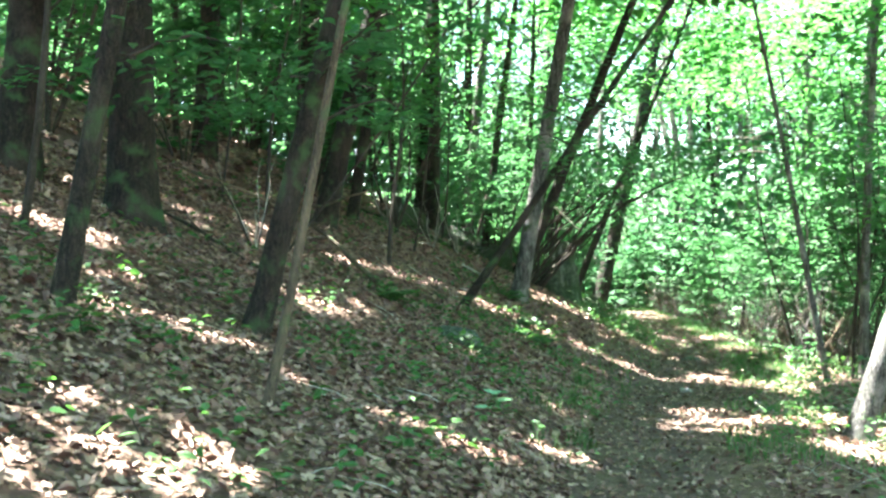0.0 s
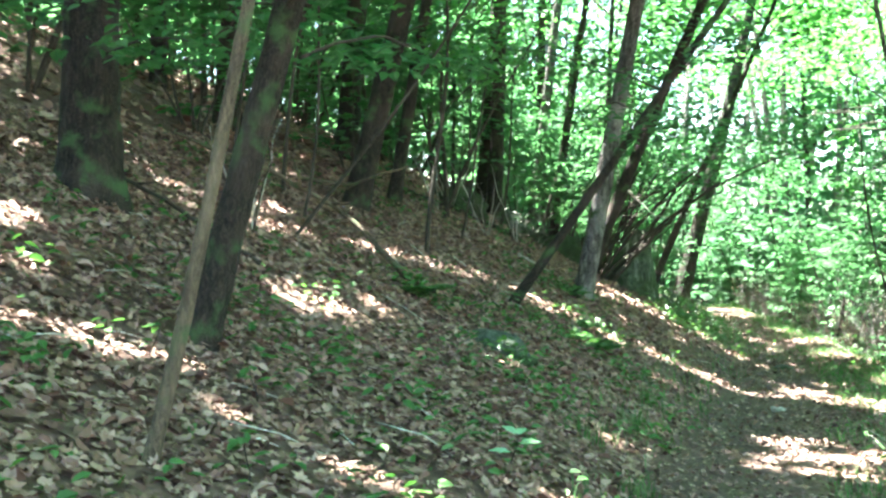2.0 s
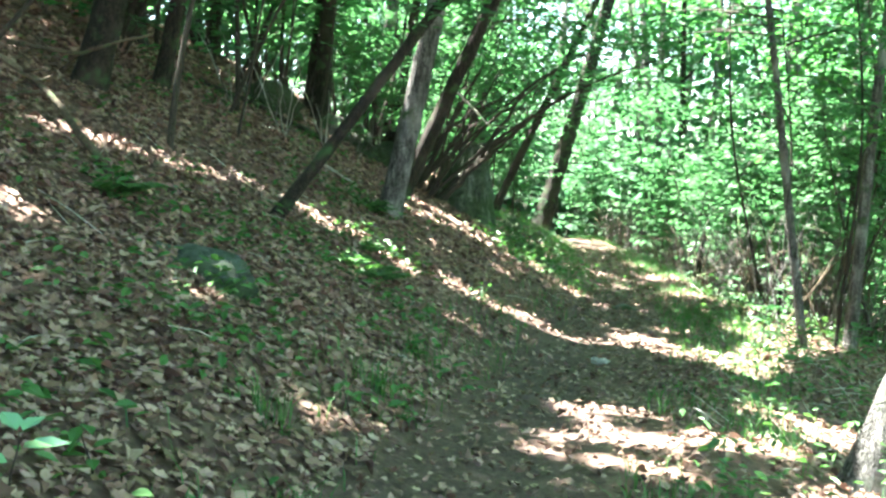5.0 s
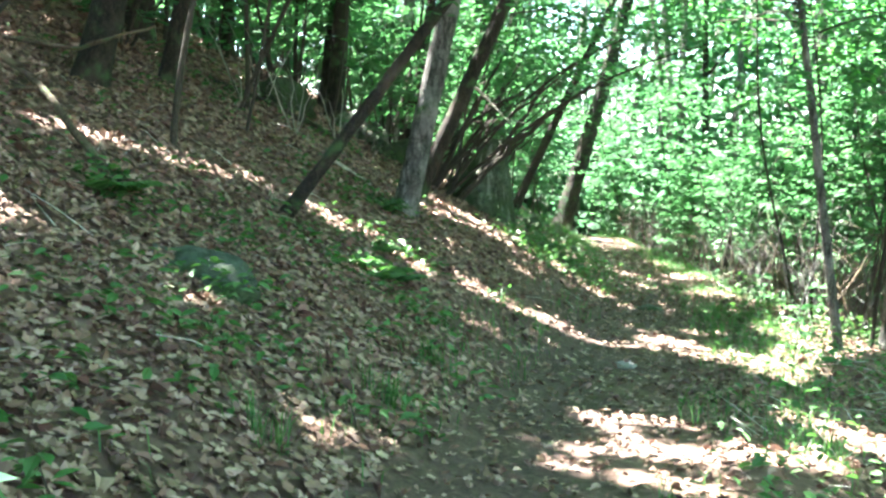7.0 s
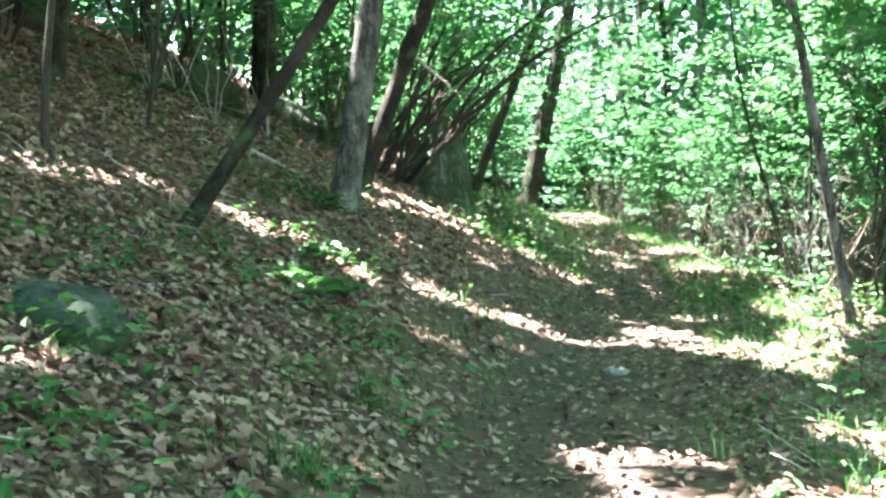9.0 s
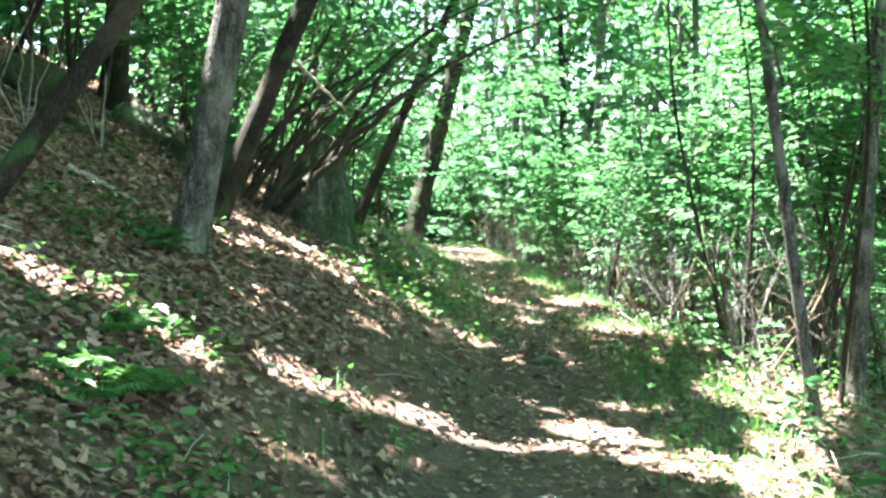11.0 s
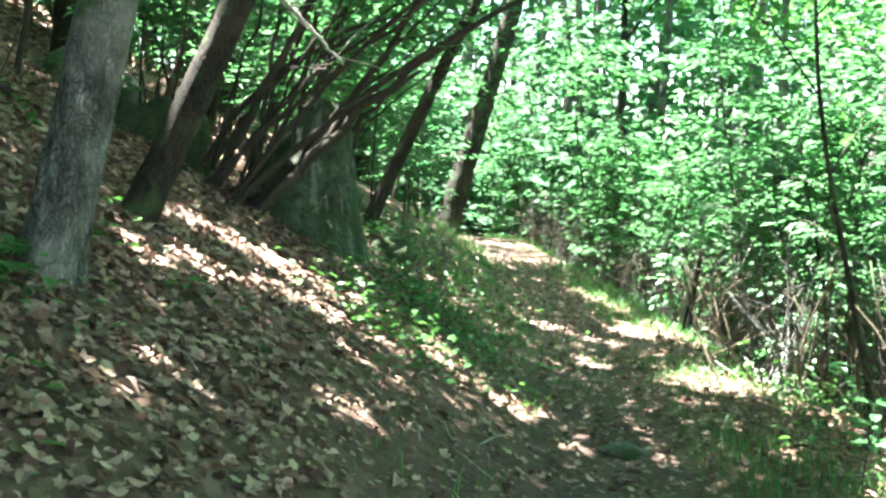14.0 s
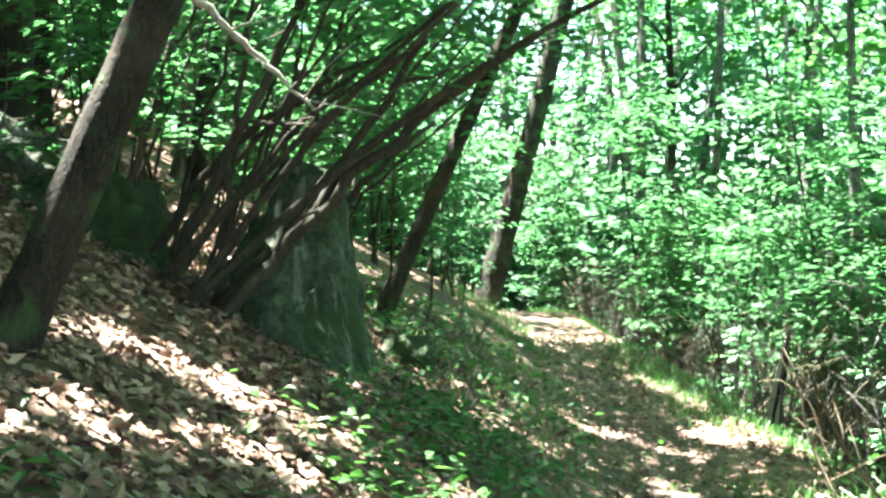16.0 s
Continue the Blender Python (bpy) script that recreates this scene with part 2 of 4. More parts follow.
def tube_arrays(points, radii, sides=8, rough=0.0, seed=0):
    """A tapered tube along points, closed at both ends."""
    P = np.asarray(points, float)
    R = np.asarray(radii, float)
    T = np.gradient(P, axis=0)
    T /= np.linalg.norm(T, axis=1)[:, None]
    ref = np.array([0.0, 1.0, 0.05]) if abs(T[0][1]) < 0.8 else np.array([1.0, 0.0, 0.05])
    A = np.cross(T, ref)
    A /= np.linalg.norm(A, axis=1)[:, None]
    B = np.cross(T, A)
    a = np.linspace(0, 2 * np.pi, sides, endpoint=False)
    r = np.random.default_rng(seed)
    wob = 1 + rough * (r.random((len(P), sides)) - 0.5)
    V = P[:, None] + (R[:, None] * wob)[..., None] * (np.cos(a)[None, :, None] * A[:, None] + np.sin(a)[None, :, None] * B[:, None])
    V = V.reshape(-1, 3)
    n = len(P)
    i, j = np.meshgrid(np.arange(n - 1), np.arange(sides), indexing="ij")
    k = (j + 1) % sides
    F = np.stack([i * sides + j, i * sides + k, (i + 1) * sides + k, (i + 1) * sides + j], -1).reshape(-1, 4)
    caps = np.array([P[0], P[-1]])
    c0, c1 = len(V), len(V) + 1
    js = np.arange(sides)
    ks = (js + 1) % sides
    cap0 = np.stack([ks, js, np.full(sides, c0), np.full(sides, c0)], -1)
    cap1 = np.stack([(n - 1) * sides + js, (n - 1) * sides + ks, np.full(sides, c1), np.full(sides, c1)], -1)
    return np.vstack([V, caps]), F, np.vstack([cap0, cap1])[:, :3]


def tube(name, points, radii, mat, sides=8, rough=0.0, seed=0):
    V, F, C = tube_arrays(points, radii, sides, rough, seed)
    me = bpy.data.meshes.new(name)
    me.from_pydata(V.tolist(), [], F.tolist() + C.tolist())
    me.polygons.foreach_set("use_smooth", [True] * len(me.polygons))
    me.materials.append(mat)
    return me


def tubes(name, many, mat, sides=5):
    """Several tubes in one mesh: twigs of one crown."""
    VV, FF, n = [], [], 0
    for pts, rad in many:
        V, F, C = tube_arrays(pts, rad, sides)
        VV.append(V)
        FF += (F + n).tolist() + (C + n).tolist()
        n += len(V)
    me = bpy.data.meshes.new(name)
    me.from_pydata(np.vstack(VV).tolist(), [], FF)
    me.polygons.foreach_set("use_smooth", [True] * len(me.polygons))
    me.materials.append(mat)
    return me


# outlines of a leaf: across, along, up
OVATE_V = np.array([(0, 0, 0), (-0.24, 0.28, 0.05), (-0.22, 0.62, 0.04), (0, 1, -0.1), (0.22, 0.62, 0.04), (0.24, 0.28, 0.05)])
OVATE_F = np.array([(0, 3, 2, 1), (0, 5, 4, 3)])
PLAIN_V = np.array([(0, 0, 0), (-0.36, 0.5, 0.08), (0, 1, -0.05), (0.36, 0.5, 0.08)])
PLAIN_F = np.array([(0, 3, 2, 1)])
LOBED_V = np.array([(0, 0.4, -0.02), (0, 0, 0.03), (-0.34, 0.16, 0.10), (-0.24, 0.40, 0.04), (-0.38, 0.62, 0.12), (-0.12, 0.74, 0.05),
                    (0.04, 1.0, 0.13), (0.16, 0.72, 0.04), (0.40, 0.58, 0.09), (0.25, 0.36, 0.04), (0.33, 0.14, 0.12)])
LOBED_F = np.array([(0, i, i + 1) for i in range(1, 10)] + [(0, 10, 1)])[:, ::-1]


def leaves(name, P, D, N, S, mat, shape=(OVATE_V, OVATE_F), curl=None):
    """One mesh of many leaves: places P, directions D, normals N, lengths S."""
    V0, F0 = shape
    D = D / np.linalg.norm(D, axis=1)[:, None]
    X = np.cross(D, N)
    X /= np.linalg.norm(X, axis=1)[:, None] + 1e-9
    N = np.cross(X, D)
    up = np.broadcast_to(V0[None, :, 2], (len(P), len(V0)))
    if curl is not None:
        up = up * curl[:, None]
    V = P[:, None] + S[:, None, None] * (V0[None, :, 0, None] * X[:, None] + V0[None, :, 1, None] * D[:, None] + up[..., None] * N[:, None])
    F = (np.arange(len(P))[:, None, None] * len(V0) + F0[None]).reshape(-1, F0.shape[1])
    return np_mesh(name, V.reshape(-1, 3), F, mat, smooth=False)


def flat_directions(n, tilt=0.4, g=rng):
    """Leaf directions and normals, mostly level."""
    a = g.random(n) * 2 * np.pi
    D = np.stack([np.cos(a), np.sin(a), g.normal(-0.15, tilt * 0.6, n)], 1)
    N = np.stack([g.normal(0, tilt, n), g.normal(0, tilt, n), np.ones(n)], 1)
    return D, N


def bent_line(base, lean, height, n, wobble, g, droop=0.0):
    """Points from base upwards; lean: metres aside per metre of height."""
    t = np.linspace(0, 1, n)
    ph = g.random(2) * 6
    w = wobble * height * np.sin(np.pi * t)
    x = base[0] + lean[0] * height * t + w * np.sin(3 * t + ph[0])
    y = base[1] + lean[1] * height * t + w * np.sin(4 * t + ph[1])
    z = base[2] + height * t - droop * height * t ** 3
    return np.stack([x, y, z], 1)


# gaps in the canopy through which the sun reaches the ground: from x, y to x, y, radius
# first bend
GAPS_START = [(-1.63, 4.27, -1.58, 4.30, 0.05), (-1.18, 4.58, -1.10, 4.66, 0.05), (-1.52, 4.78, -1.36, 4.76, 0.10), (-1.16, 5.35, -0.89, 5.05, 0.11), (-1.83, 5.27, -1.60, 5.30, 0.06),
    (0.08, 7.10, 0.45, 7.36, 0.11), (-2.22, 7.07, -1.99, 7.53, 0.06), (-0.47, 7.32, -0.14, 7.35, 0.06), (-1.05, 7.55, -0.86, 7.51, 0.06), (-1.72, 7.69, -1.40, 8.04, 0.10),
    (0.36, 7.95, 0.57, 8.13, 0.08), (-2.46, 7.98, -2.25, 8.38, 0.07), (0.66, 8.29, 1.08, 8.71, 0.13)]
# trail below the leafy slope
GAPS_LITTER = [(-1.51, 10.76, -1.42, 10.88, 0.04), (1.08, 10.82, 1.21, 10.97, 0.05), (-1.30, 10.78, -1.01, 11.13, 0.09), (-1.35, 11.07, -1.01, 11.19, 0.09), (2.68, 11.31, 2.99, 11.15, 0.11),
    (1.31, 11.23, 1.40, 11.30, 0.02), (2.24, 11.60, 2.36, 11.53, 0.05), (-0.89, 11.86, -0.80, 11.96, 0.05), (0.19, 11.85, 0.30, 12.00, 0.05), (2.41, 11.98, 2.54, 11.90, 0.05),
    (2.81, 12.08, 3.14, 11.80, 0.15), (3.50, 12.05, 3.66, 11.90, 0.13), (-3.2, 9.0, -2.9, 9.1, 0.30), (3.9, 10.6, 4.6, 11.4, 0.40), (4.4, 13.5, 5.2, 13.2, 0.35),
    (3.5, 12.0, 4.0, 12.2, 0.15)]
# leafy slope
GAPS_SLOPE = [(2.62, 13.09, 2.84, 12.25, 0.08), (-3.08, 12.59, -2.81, 12.76, 0.11), (2.94, 13.12, 3.16, 12.80, 0.08), (-2.09, 12.76, -1.80, 13.38, 0.07), (-2.29, 13.49, -2.19, 14.19, 0.10),
    (-1.35, 14.04, -1.03, 14.47, 0.11), (-1.00, 14.36, -0.86, 14.64, 0.07), (1.75, 15.07, 2.13, 15.18, 0.06), (-0.54, 15.16, -0.36, 15.43, 0.07)]
# bank round the leaning tree
GAPS_BANK = [(-0.63, 15.02, -0.27, 15.63, 0.10), (1.34, 15.93, 1.50, 15.74, 0.09), (2.52, 15.85, 2.67, 15.93, 0.06), (-0.24, 15.79, -0.05, 15.99, 0.10), (1.39, 15.97, 1.60, 15.90, 0.05),
    (0.31, 16.15, 0.70, 15.99, 0.10), (0.69, 16.06, 0.82, 16.11, 0.06), (1.05, 16.18, 1.22, 16.08, 0.04), (1.89, 16.21, 2.08, 16.28, 0.13), (0.97, 16.34, 1.08, 16.37, 0.03),
    (4.73, 16.37, 5.25, 16.48, 0.09), (-2.61, 16.07, -2.51, 16.80, 0.08), (1.91, 16.51, 2.15, 16.54, 0.06), (2.23, 16.30, 2.87, 16.97, 0.11), (2.89, 16.70, 3.57, 16.84, 0.11),
    (3.92, 17.37, 4.35, 16.29, 0.26), (1.58, 17.51, 1.76, 17.51, 0.04), (1.00, 14.70, 1.20, 14.90, 0.10), (1.05, 15.65, 1.15, 15.75, 0.05), (4.7, 15.7, 5.4, 17.2, 0.30)]
# round the grey tree
GAPS_TREE = [(1.65, 18.01, 1.90, 17.90, 0.05), (4.36, 18.11, 4.78, 17.82, 0.05), (3.66, 18.19, 3.96, 17.94, 0.05), (1.71, 18.19, 1.95, 18.04, 0.05), (1.40, 18.41, 1.48, 18.46, 0.02),
    (2.47, 18.42, 2.68, 18.67, 0.04), (2.52, 18.54, 2.72, 18.74, 0.04), (1.38, 19.37, 1.55, 19.41, 0.06), (2.70, 19.56, 2.82, 19.56, 0.04), (1.63, 19.62, 1.83, 19.66, 0.05),
    (1.44, 19.61, 1.82, 19.80, 0.05), (5.80, 18.50, 7.40, 21.00, 0.55), (3.27, 15.52, 3.31, 15.58, 0.06)]
# below the boulder
GAPS_BOULDER = [(1.94, 19.99, 2.10, 19.85, 0.07), (1.97, 20.01, 2.05, 20.03, 0.04), (2.24, 20.28, 2.53, 20.18, 0.07), (2.50, 20.18, 2.79, 20.31, 0.05), (3.50, 20.65, 3.89, 20.64, 0.06),
    (3.19, 20.70, 3.43, 20.65, 0.08), (1.35, 20.61, 1.55, 20.84, 0.04)]
# behind the boulder and on the far trail
GAPS_FAR = [(1.41, 20.74, 1.67, 21.08, 0.04), (2.17, 20.95, 2.67, 20.97, 0.06), (3.00, 20.93, 3.26, 21.00, 0.05), (1.58, 20.84, 2.02, 21.11, 0.06), (4.73, 23.41, 4.90, 23.10, 0.03),
    (4.56, 25.51, 5.35, 24.46, 0.06), (6.02, 29.04, 6.16, 26.76, 0.04), (5.55, 31.97, 5.60, 30.12, 0.09), (5.33, 32.08, 5.57, 30.41, 0.10), (5.8, 22.5, 6.9, 22.7, 0.35),
    (6.0, 25.3, 6.4, 25.3, 0.45), (2.5, 22.3, 2.6, 22.2, 0.08), (1.35, 23.3, 1.45, 23.2, 0.10), (0.9, 26.2, 2.4, 31.0, 0.90), (5.6, 41.5, 6.6, 45.0, 1.00)]
GAP_EDGE = 0.115
OPEN = []
for x0, y0, x1, y1, r in GAPS_START + GAPS_LITTER + GAPS_SLOPE + GAPS_BANK + GAPS_TREE + GAPS_BOULDER + GAPS_FAR:
    n = int(math.hypot(x1 - x0, y1 - y0) / 0.12) + 1
    OPEN += [(x0 + (x1 - x0) * i / n, y0 + (y1 - y0) * i / n, r) for i in range(n + 1)]


def sun_foot(P):
    """Where the sunlight that passes each of the points P meets the ground."""
    q = P.copy()
    for _ in range(4):
        h = (q[:, 2] - land(q[:, 0], q[:, 1])) / SUN.z
        q = q - np.outer(h, np.array(SUN))
    return q


def let_sun_in(P):
    """Leaves of P that don't stand in the light's way to an opening."""
    keep = np.ones(len(P), bool)
    q = sun_foot(P)
    for x, y, r in OPEN:
        keep &= ((q[:, 0] - x) ** 2 + (q[:, 1] - y) ** 2) > (r + GAP_EDGE) ** 2
    return keep


# ---- ground ----
def spread(a, b, step, far, grow=1.22):
    mid = list(np.arange(a, b, step))
    lo, hi, d = [a], [mid[-1]], step
    while hi[-1] < far:
        d *= grow
        hi.append(hi[-1] + d)
        lo.append(lo[-1] - d)
    return np.array(lo[:0:-1] + mid + hi[1:])


def build_ground():
    S, Y = spread(-7, 5, 0.11, 380), spread(-3, 33, 0.15, 380)
    s, y = np.meshgrid(S, Y)
    x = s + line_x(y)
    z = land(x, y)
    z += 0.012 * rng.normal(size=z.shape) * (np.abs(s) < 8)
    n, m = s.shape
    i, j = np.meshgrid(np.arange(n - 1), np.arange(m - 1), indexing="ij")
    F = np.stack([i * m + j, i * m + j + 1, (i + 1) * m + j + 1, (i + 1) * m + j], -1).reshape(-1, 4)
    me = np_mesh("ground", np.stack([x, y, z], -1).reshape(-1, 3), F, forest_floor)
    worn = np.clip(1.25 - (np.abs(s + np.interp(y, (8, 10.5, 12.7, 15, 18.5, 20, 24), (0, .15, .3, .35, .5, .3, 0)) + 0.15 * np.sin(y * 0.9)) / ((0.68 + 0.14 * np.sin(2.1 * y)) * np.interp(y, (17, 23, 30), (1, 0.78, 0.62)))) ** 2, 0, 1)
    worn *= 0.75 + 0.25 * np.sin(3.1 * x + 2 * y) * np.sin(2.3 * y - x)
    att = me.attributes.new("worn", "FLOAT", "POINT")
    att.data.foreach_set("value", np.clip(worn, 0, 1).ravel().astype(np.float32))
    tagged(put("ground", me), "brown forest floor sloping across a trodden dirt trail", "ground", kind="structure")


build_ground()


def build_litter():
    g = np.random.default_rng(11)
    groups = []
    for count, s0, s1, y0, y1, big in ((112000, -7, -0.7, 2.5, 28, 0.8), (12000, -0.7, 1.0, 3, 34, 0.65), (18000, 0.8, 4, 5, 32, 0.8), (17000, -17, -6, 5, 38, 1.7)):
        s = s0 + (s1 - s0) * g.random(count)
        y = y0 + (y1 - y0) * g.random(count)
        clump = 0.5 + 0.5 * np.sin(2.3 * s + 1.1 * y) * np.sin(1.7 * y - 0.8 * s)
        bare = np.clip((s + 1.95) / 0.7, 0, 1) * np.clip((y - 12) / 3, 0, 1) * (s < -0.6)      # trodden soil on the low bank
        k = g.random(count) < (0.72 + 0.28 * clump) * (1 - 0.62 * bare)
        s, y = s[k], y[k]
        groups.append((s + line_x(y), y, big * (1 - 0.25 * bare[k]) * np.clip(g.normal(0.072, 0.024, len(s)), 0.03, 0.14)))
    x, y, size = (np.concatenate(c) for c in zip(*groups))
    n = len(x)
    e = 0.08
    nx, ny = (land(x - e, y) - land(x + e, y)) / (2 * e), (land(x, y - e) - land(x, y + e)) / (2 * e)
    P = np.stack([x, y, land(x, y) + 0.012 + 0.03 * g.random(n)], 1)
    N = np.stack([nx + g.normal(0, 0.24, n), ny + g.normal(0, 0.24, n), np.ones(n)], 1)
    a = g.random(n) * 2 * np.pi
    D = np.stack([np.cos(a), np.sin(a), -nx * np.cos(a) * 1.0 - ny * np.sin(a) + g.normal(0, 0.2, n)], 1)
    D[:, 2] = -(D[:, 0] * N[:, 0] + D[:, 1] * N[:, 1]) * 0.9
    curl = g.normal(0.8, 1.2, n)
    lobed = g.random(n) < 0.5
    for k, shape, label in ((lobed, (LOBED_V, LOBED_F), "fallen lobed dry leaves in tan and brown"), (~lobed, (OVATE_V * np.array([1.25, 1, 2.2]), OVATE_F), "fallen plain dry leaves in tan and brown")):
        me = leaves("leaf_litter", P[k], D[k], N[k], size[k], dry_leaf, shape, curl[k])
        tagged(put("leaf_litter", me), label + " strewn on the slope", "leaf litter", kind="stuff")


build_litter()


# ---- trees ----
SHADE, HIGH = [], []      # leaves of the tall trees; tall trees with their places


def canopy_points(g, centres, n, rad):
    c = centres[g.integers(0, len(centres), n)]
    d = g.normal(size=(n, 3))
    d /= np.linalg.norm(d, axis=1)[:, None]
    d *= (g.random(n) ** 0.45)[:, None] * rad
    d[:, 2] *= 0.45
    return c + d


def tree(name, label, x, y, r, lean=(0, 0), height=11.0, bark=None, crown=7000, spread_r=3.0, seed=0, wobble=0.006, sides=16, flare=0.55, bare=0.5, leaf=0.2, category="tree"):
    g = np.random.default_rng(seed)
    z = gz(x, y)
    holder = new(name)
    holder.location = (x, y, z)
    tagged(holder, label, category)
    line = bent_line((0, 0, -0.2), lean, height, 26, wobble, g)
    h = np.linspace(0, height, 26)
    hh = np.concatenate([np.arange(0, 3.6, 0.13), np.linspace(3.7, height, 16)])
    pts = np.stack([np.interp(hh, h, line[:, i]) for i in range(3)], 1)
    rad = r * (1 - 0.72 * hh / height) + r * flare * np.exp(-hh / (1.2 * r + 0.08))
    put("trunk", tube("trunk", pts, rad, bark or bark_dark, sides, 0.13, seed), holder)
    tips = []
    for i in range(6):
        f = bare + (0.98 - bare) * (i + 0.5) / 6
        start = np.array([np.interp(f * height, h, line[:, k]) for k in range(3)])
        a = i * 2.4 + g.random()
        out = spread_r * (0.65 + 0.5 * g.random()) * (1.15 - 0.6 * (f - bare) / (1 - bare + 0.01))
        t = np.linspace(0, 1, 7)[:, None]
        end = np.array([math.cos(a) * out, math.sin(a) * out, out * (0.35 + 0.4 * g.random())])
        limb = start + t * end + np.sin(np.pi * t) * np.array([0, 0, 0.18 * out]) + 0.03 * out * g.normal(size=(7, 3)) * t
        r0 = r * (1 - 0.72 * f) * 0.5
        put("limb", tube("limb", limb, r0 * (1 - 0.8 * t[:, 0]), bark or bark_dark, 7), holder)
        tips += [limb[3], limb[5], limb[6]]
    tips.append(line[-1])
    P = canopy_points(g, np.array(tips), crown, spread_r * 0.66)
    P = P[let_sun_in(P + np.array([x, y, z]))]
    D, N = flat_directions(len(P), 0.5, g)
    put("crown", leaves("crown", P, D, N, leaf * (0.7 + 0.6 * g.random(len(P))), leaf_canopy, (PLAIN_V, PLAIN_F)), holder)
    SHADE.append(P + np.array([x, y, z]))
    if category == "tree":
        HIGH.append((holder, x + lean[0] * 8, y + lean[1] * 8))
    return holder


def close_canopy(x0, x1, y0, y1, cell=0.15, want=5):
    """Upper leaves added to the tall trees to shade the ground, where their crowns leave it unshaded between the gaps.
    """
    g = np.random.default_rng(404)
    foot = sun_foot(np.vstack(SHADE))
    nx, ny = int((x1 - x0) / cell), int((y1 - y0) / cell)
    have = np.histogram2d(foot[:, 0], foot[:, 1], (nx, ny), ((x0, x1), (y0, y1)))[0]
    i, j = np.nonzero(have < want)
    side, along = x0 + i * cell - line_x(y0 + j * cell), y0 + j * cell
    near = (side < 1.6) & ((along < 23) | (side > -0.9))
    i, j = i[near], j[near]
    k = np.repeat(np.arange(len(i)), (want - have[i, j]).astype(int))
    x, y = x0 + (i[k] + g.random(len(k))) * cell, y0 + (j[k] + g.random(len(k))) * cell
    up = 7.0 + 4.5 * g.random(len(k))
    P = np.stack([x, y, land(x, y)], 1) + np.outer(up / SUN.z, np.array(SUN))
    P = P[let_sun_in(P)]
    at = np.array([(a, b) for _, a, b in HIGH])
    owner = np.argmin(((P[:, None, :2] - at[None]) ** 2).sum(2), 1)
    for n, (holder, _, _) in enumerate(HIGH):
        Q = P[owner == n]
        if len(Q) > 20:
            D, N = flat_directions(len(Q), 0.3, g)
            put("upper_crown", leaves("upper_crown", Q - np.array(holder.location), D, N, 0.2 * (0.7 + 0.6 * g.random(len(Q))), leaf_canopy, (PLAIN_V, PLAIN_F)), holder)


TREES = [
    # label, x, y, radius, lean, height, bark, spread
    ("broad dark-barked tree on the leafy slope", -3.0, 11.0, .23, (.03, 0), 14, bark_dark, 3.6),
    ("slim dark tree leaning over the leaf litter", -2.35, 6.95, .075, (.19, .02), 9, bark_dark, 2.2),
    ("dark leaning tree behind a tan sapling", -1.45, 8.6, .1, (.245, .05), 11, bark_dark, 2.8),
    ("dark-barked tree high on the slope", -4.1, 10.85, .2, (.08, 0), 12, bark_dark, 3.0),
    ("dark forked-looking tree on the upper slope", -1.75, 16.3, .16, (.25, .03), 12, bark_dark, 3.9),
    ("slim dark tree on the upper slope", -1.5, 18.3, .10, (.18, 0.02), 11, bark_dark, 3.7),
    ("dark tree far up the wooded slope", -3.7, 17.6, .18, (.05, 0), 13, bark_dark, 3.2),
    ("grey furrowed-bark tree with a flared foot beside the trail bank", 1.17, 18.4, .135, (.2, .0), 13, bark_grey, 4.0),
    ("brown tree leaning behind the grey one", 1.23, 20.15, .105, (.42, .05), 11, bark_dark, 2.8),
    ("thin dark tree leaning steeply out of the bank", .16, 15.42, .06, (.72, .03), 7.5, bark_dark, 2.0),
    ("slim dark tree leaning beside the mossy boulder", 2.76, 25.2, .08, (.42, .02), 9, bark_dark, 2.4),
    ("stout dark tree at the far bend of the trail", 5.05, 38.4, .26, (.24, 0), 14, bark_dark, 3.6),
    ("pale-barked leaning tree at the trail's edge", 4.2, 11.7, .13, (.33, .05), 10, bark_grey, 2.8),
    ("pale slim tree below the trail", 6.25, 18.5, .058, (-.17, .03), 9, bark_grey, 2.2),
    ("grey tree below the trail among saplings", 7.3, 19.9, .085, (.07, .03), 12, bark_grey, 2.8),
    ("grey lichened tree with spread roots behind the stems", .5, 29.2, .14, (.12, 0), 12, bark_grey, 2.6),
    ("thick grey trunk deep in the bright woods", 14.4, 45, .42, (0, 0), 18, bark_grey, 4.5),
]
GROWN = []
for i, (label, x, y, r, lean, height, bark, spr) in enumerate(TREES):
    GROWN.append(tree("tree", label, x, y, r, lean, height, bark, int((250 if y > 34 else 700 if y > 24 else 1700 if x < 0.1 else 2000 if x < 4 else 380) * spr ** 1.7), spr, 100 + i))


def spray(holder, start, end, n, leaf, seed):
    """A low side limb with leaves hung level along it, as parts of a tree."""
    g = np.random.default_rng(seed)
    o = np.array(holder.location)
    a, b = np.array(start) - o, np.array(end) - o
    t = np.linspace(0, 1, 9)[:, None]
    line = a + t * (b - a) + np.sin(np.pi * t) * np.array([0, 0, 0.12]) + g.normal(0, 0.02, (9, 3)) * t
    put("limb", tube("limb", line, np.linspace(.014, .004, 9), bark_stem, 6), holder)
    u = 0.15 + 0.95 * g.random(n)
    P = a + u[:, None] * (b - a) + g.normal(0, 1, (n, 3)) * np.array([.3, .3, .05])
    P = P[let_sun_in(P + o)]
    n = len(P)
    D, N = flat_directions(n, 0.28, g)
    put("leaf_spray", leaves("leaf_spray", P, D, N, leaf * (.7 + .6 * g.random(n)), leaf_green), holder)["kind"] = "stuff"


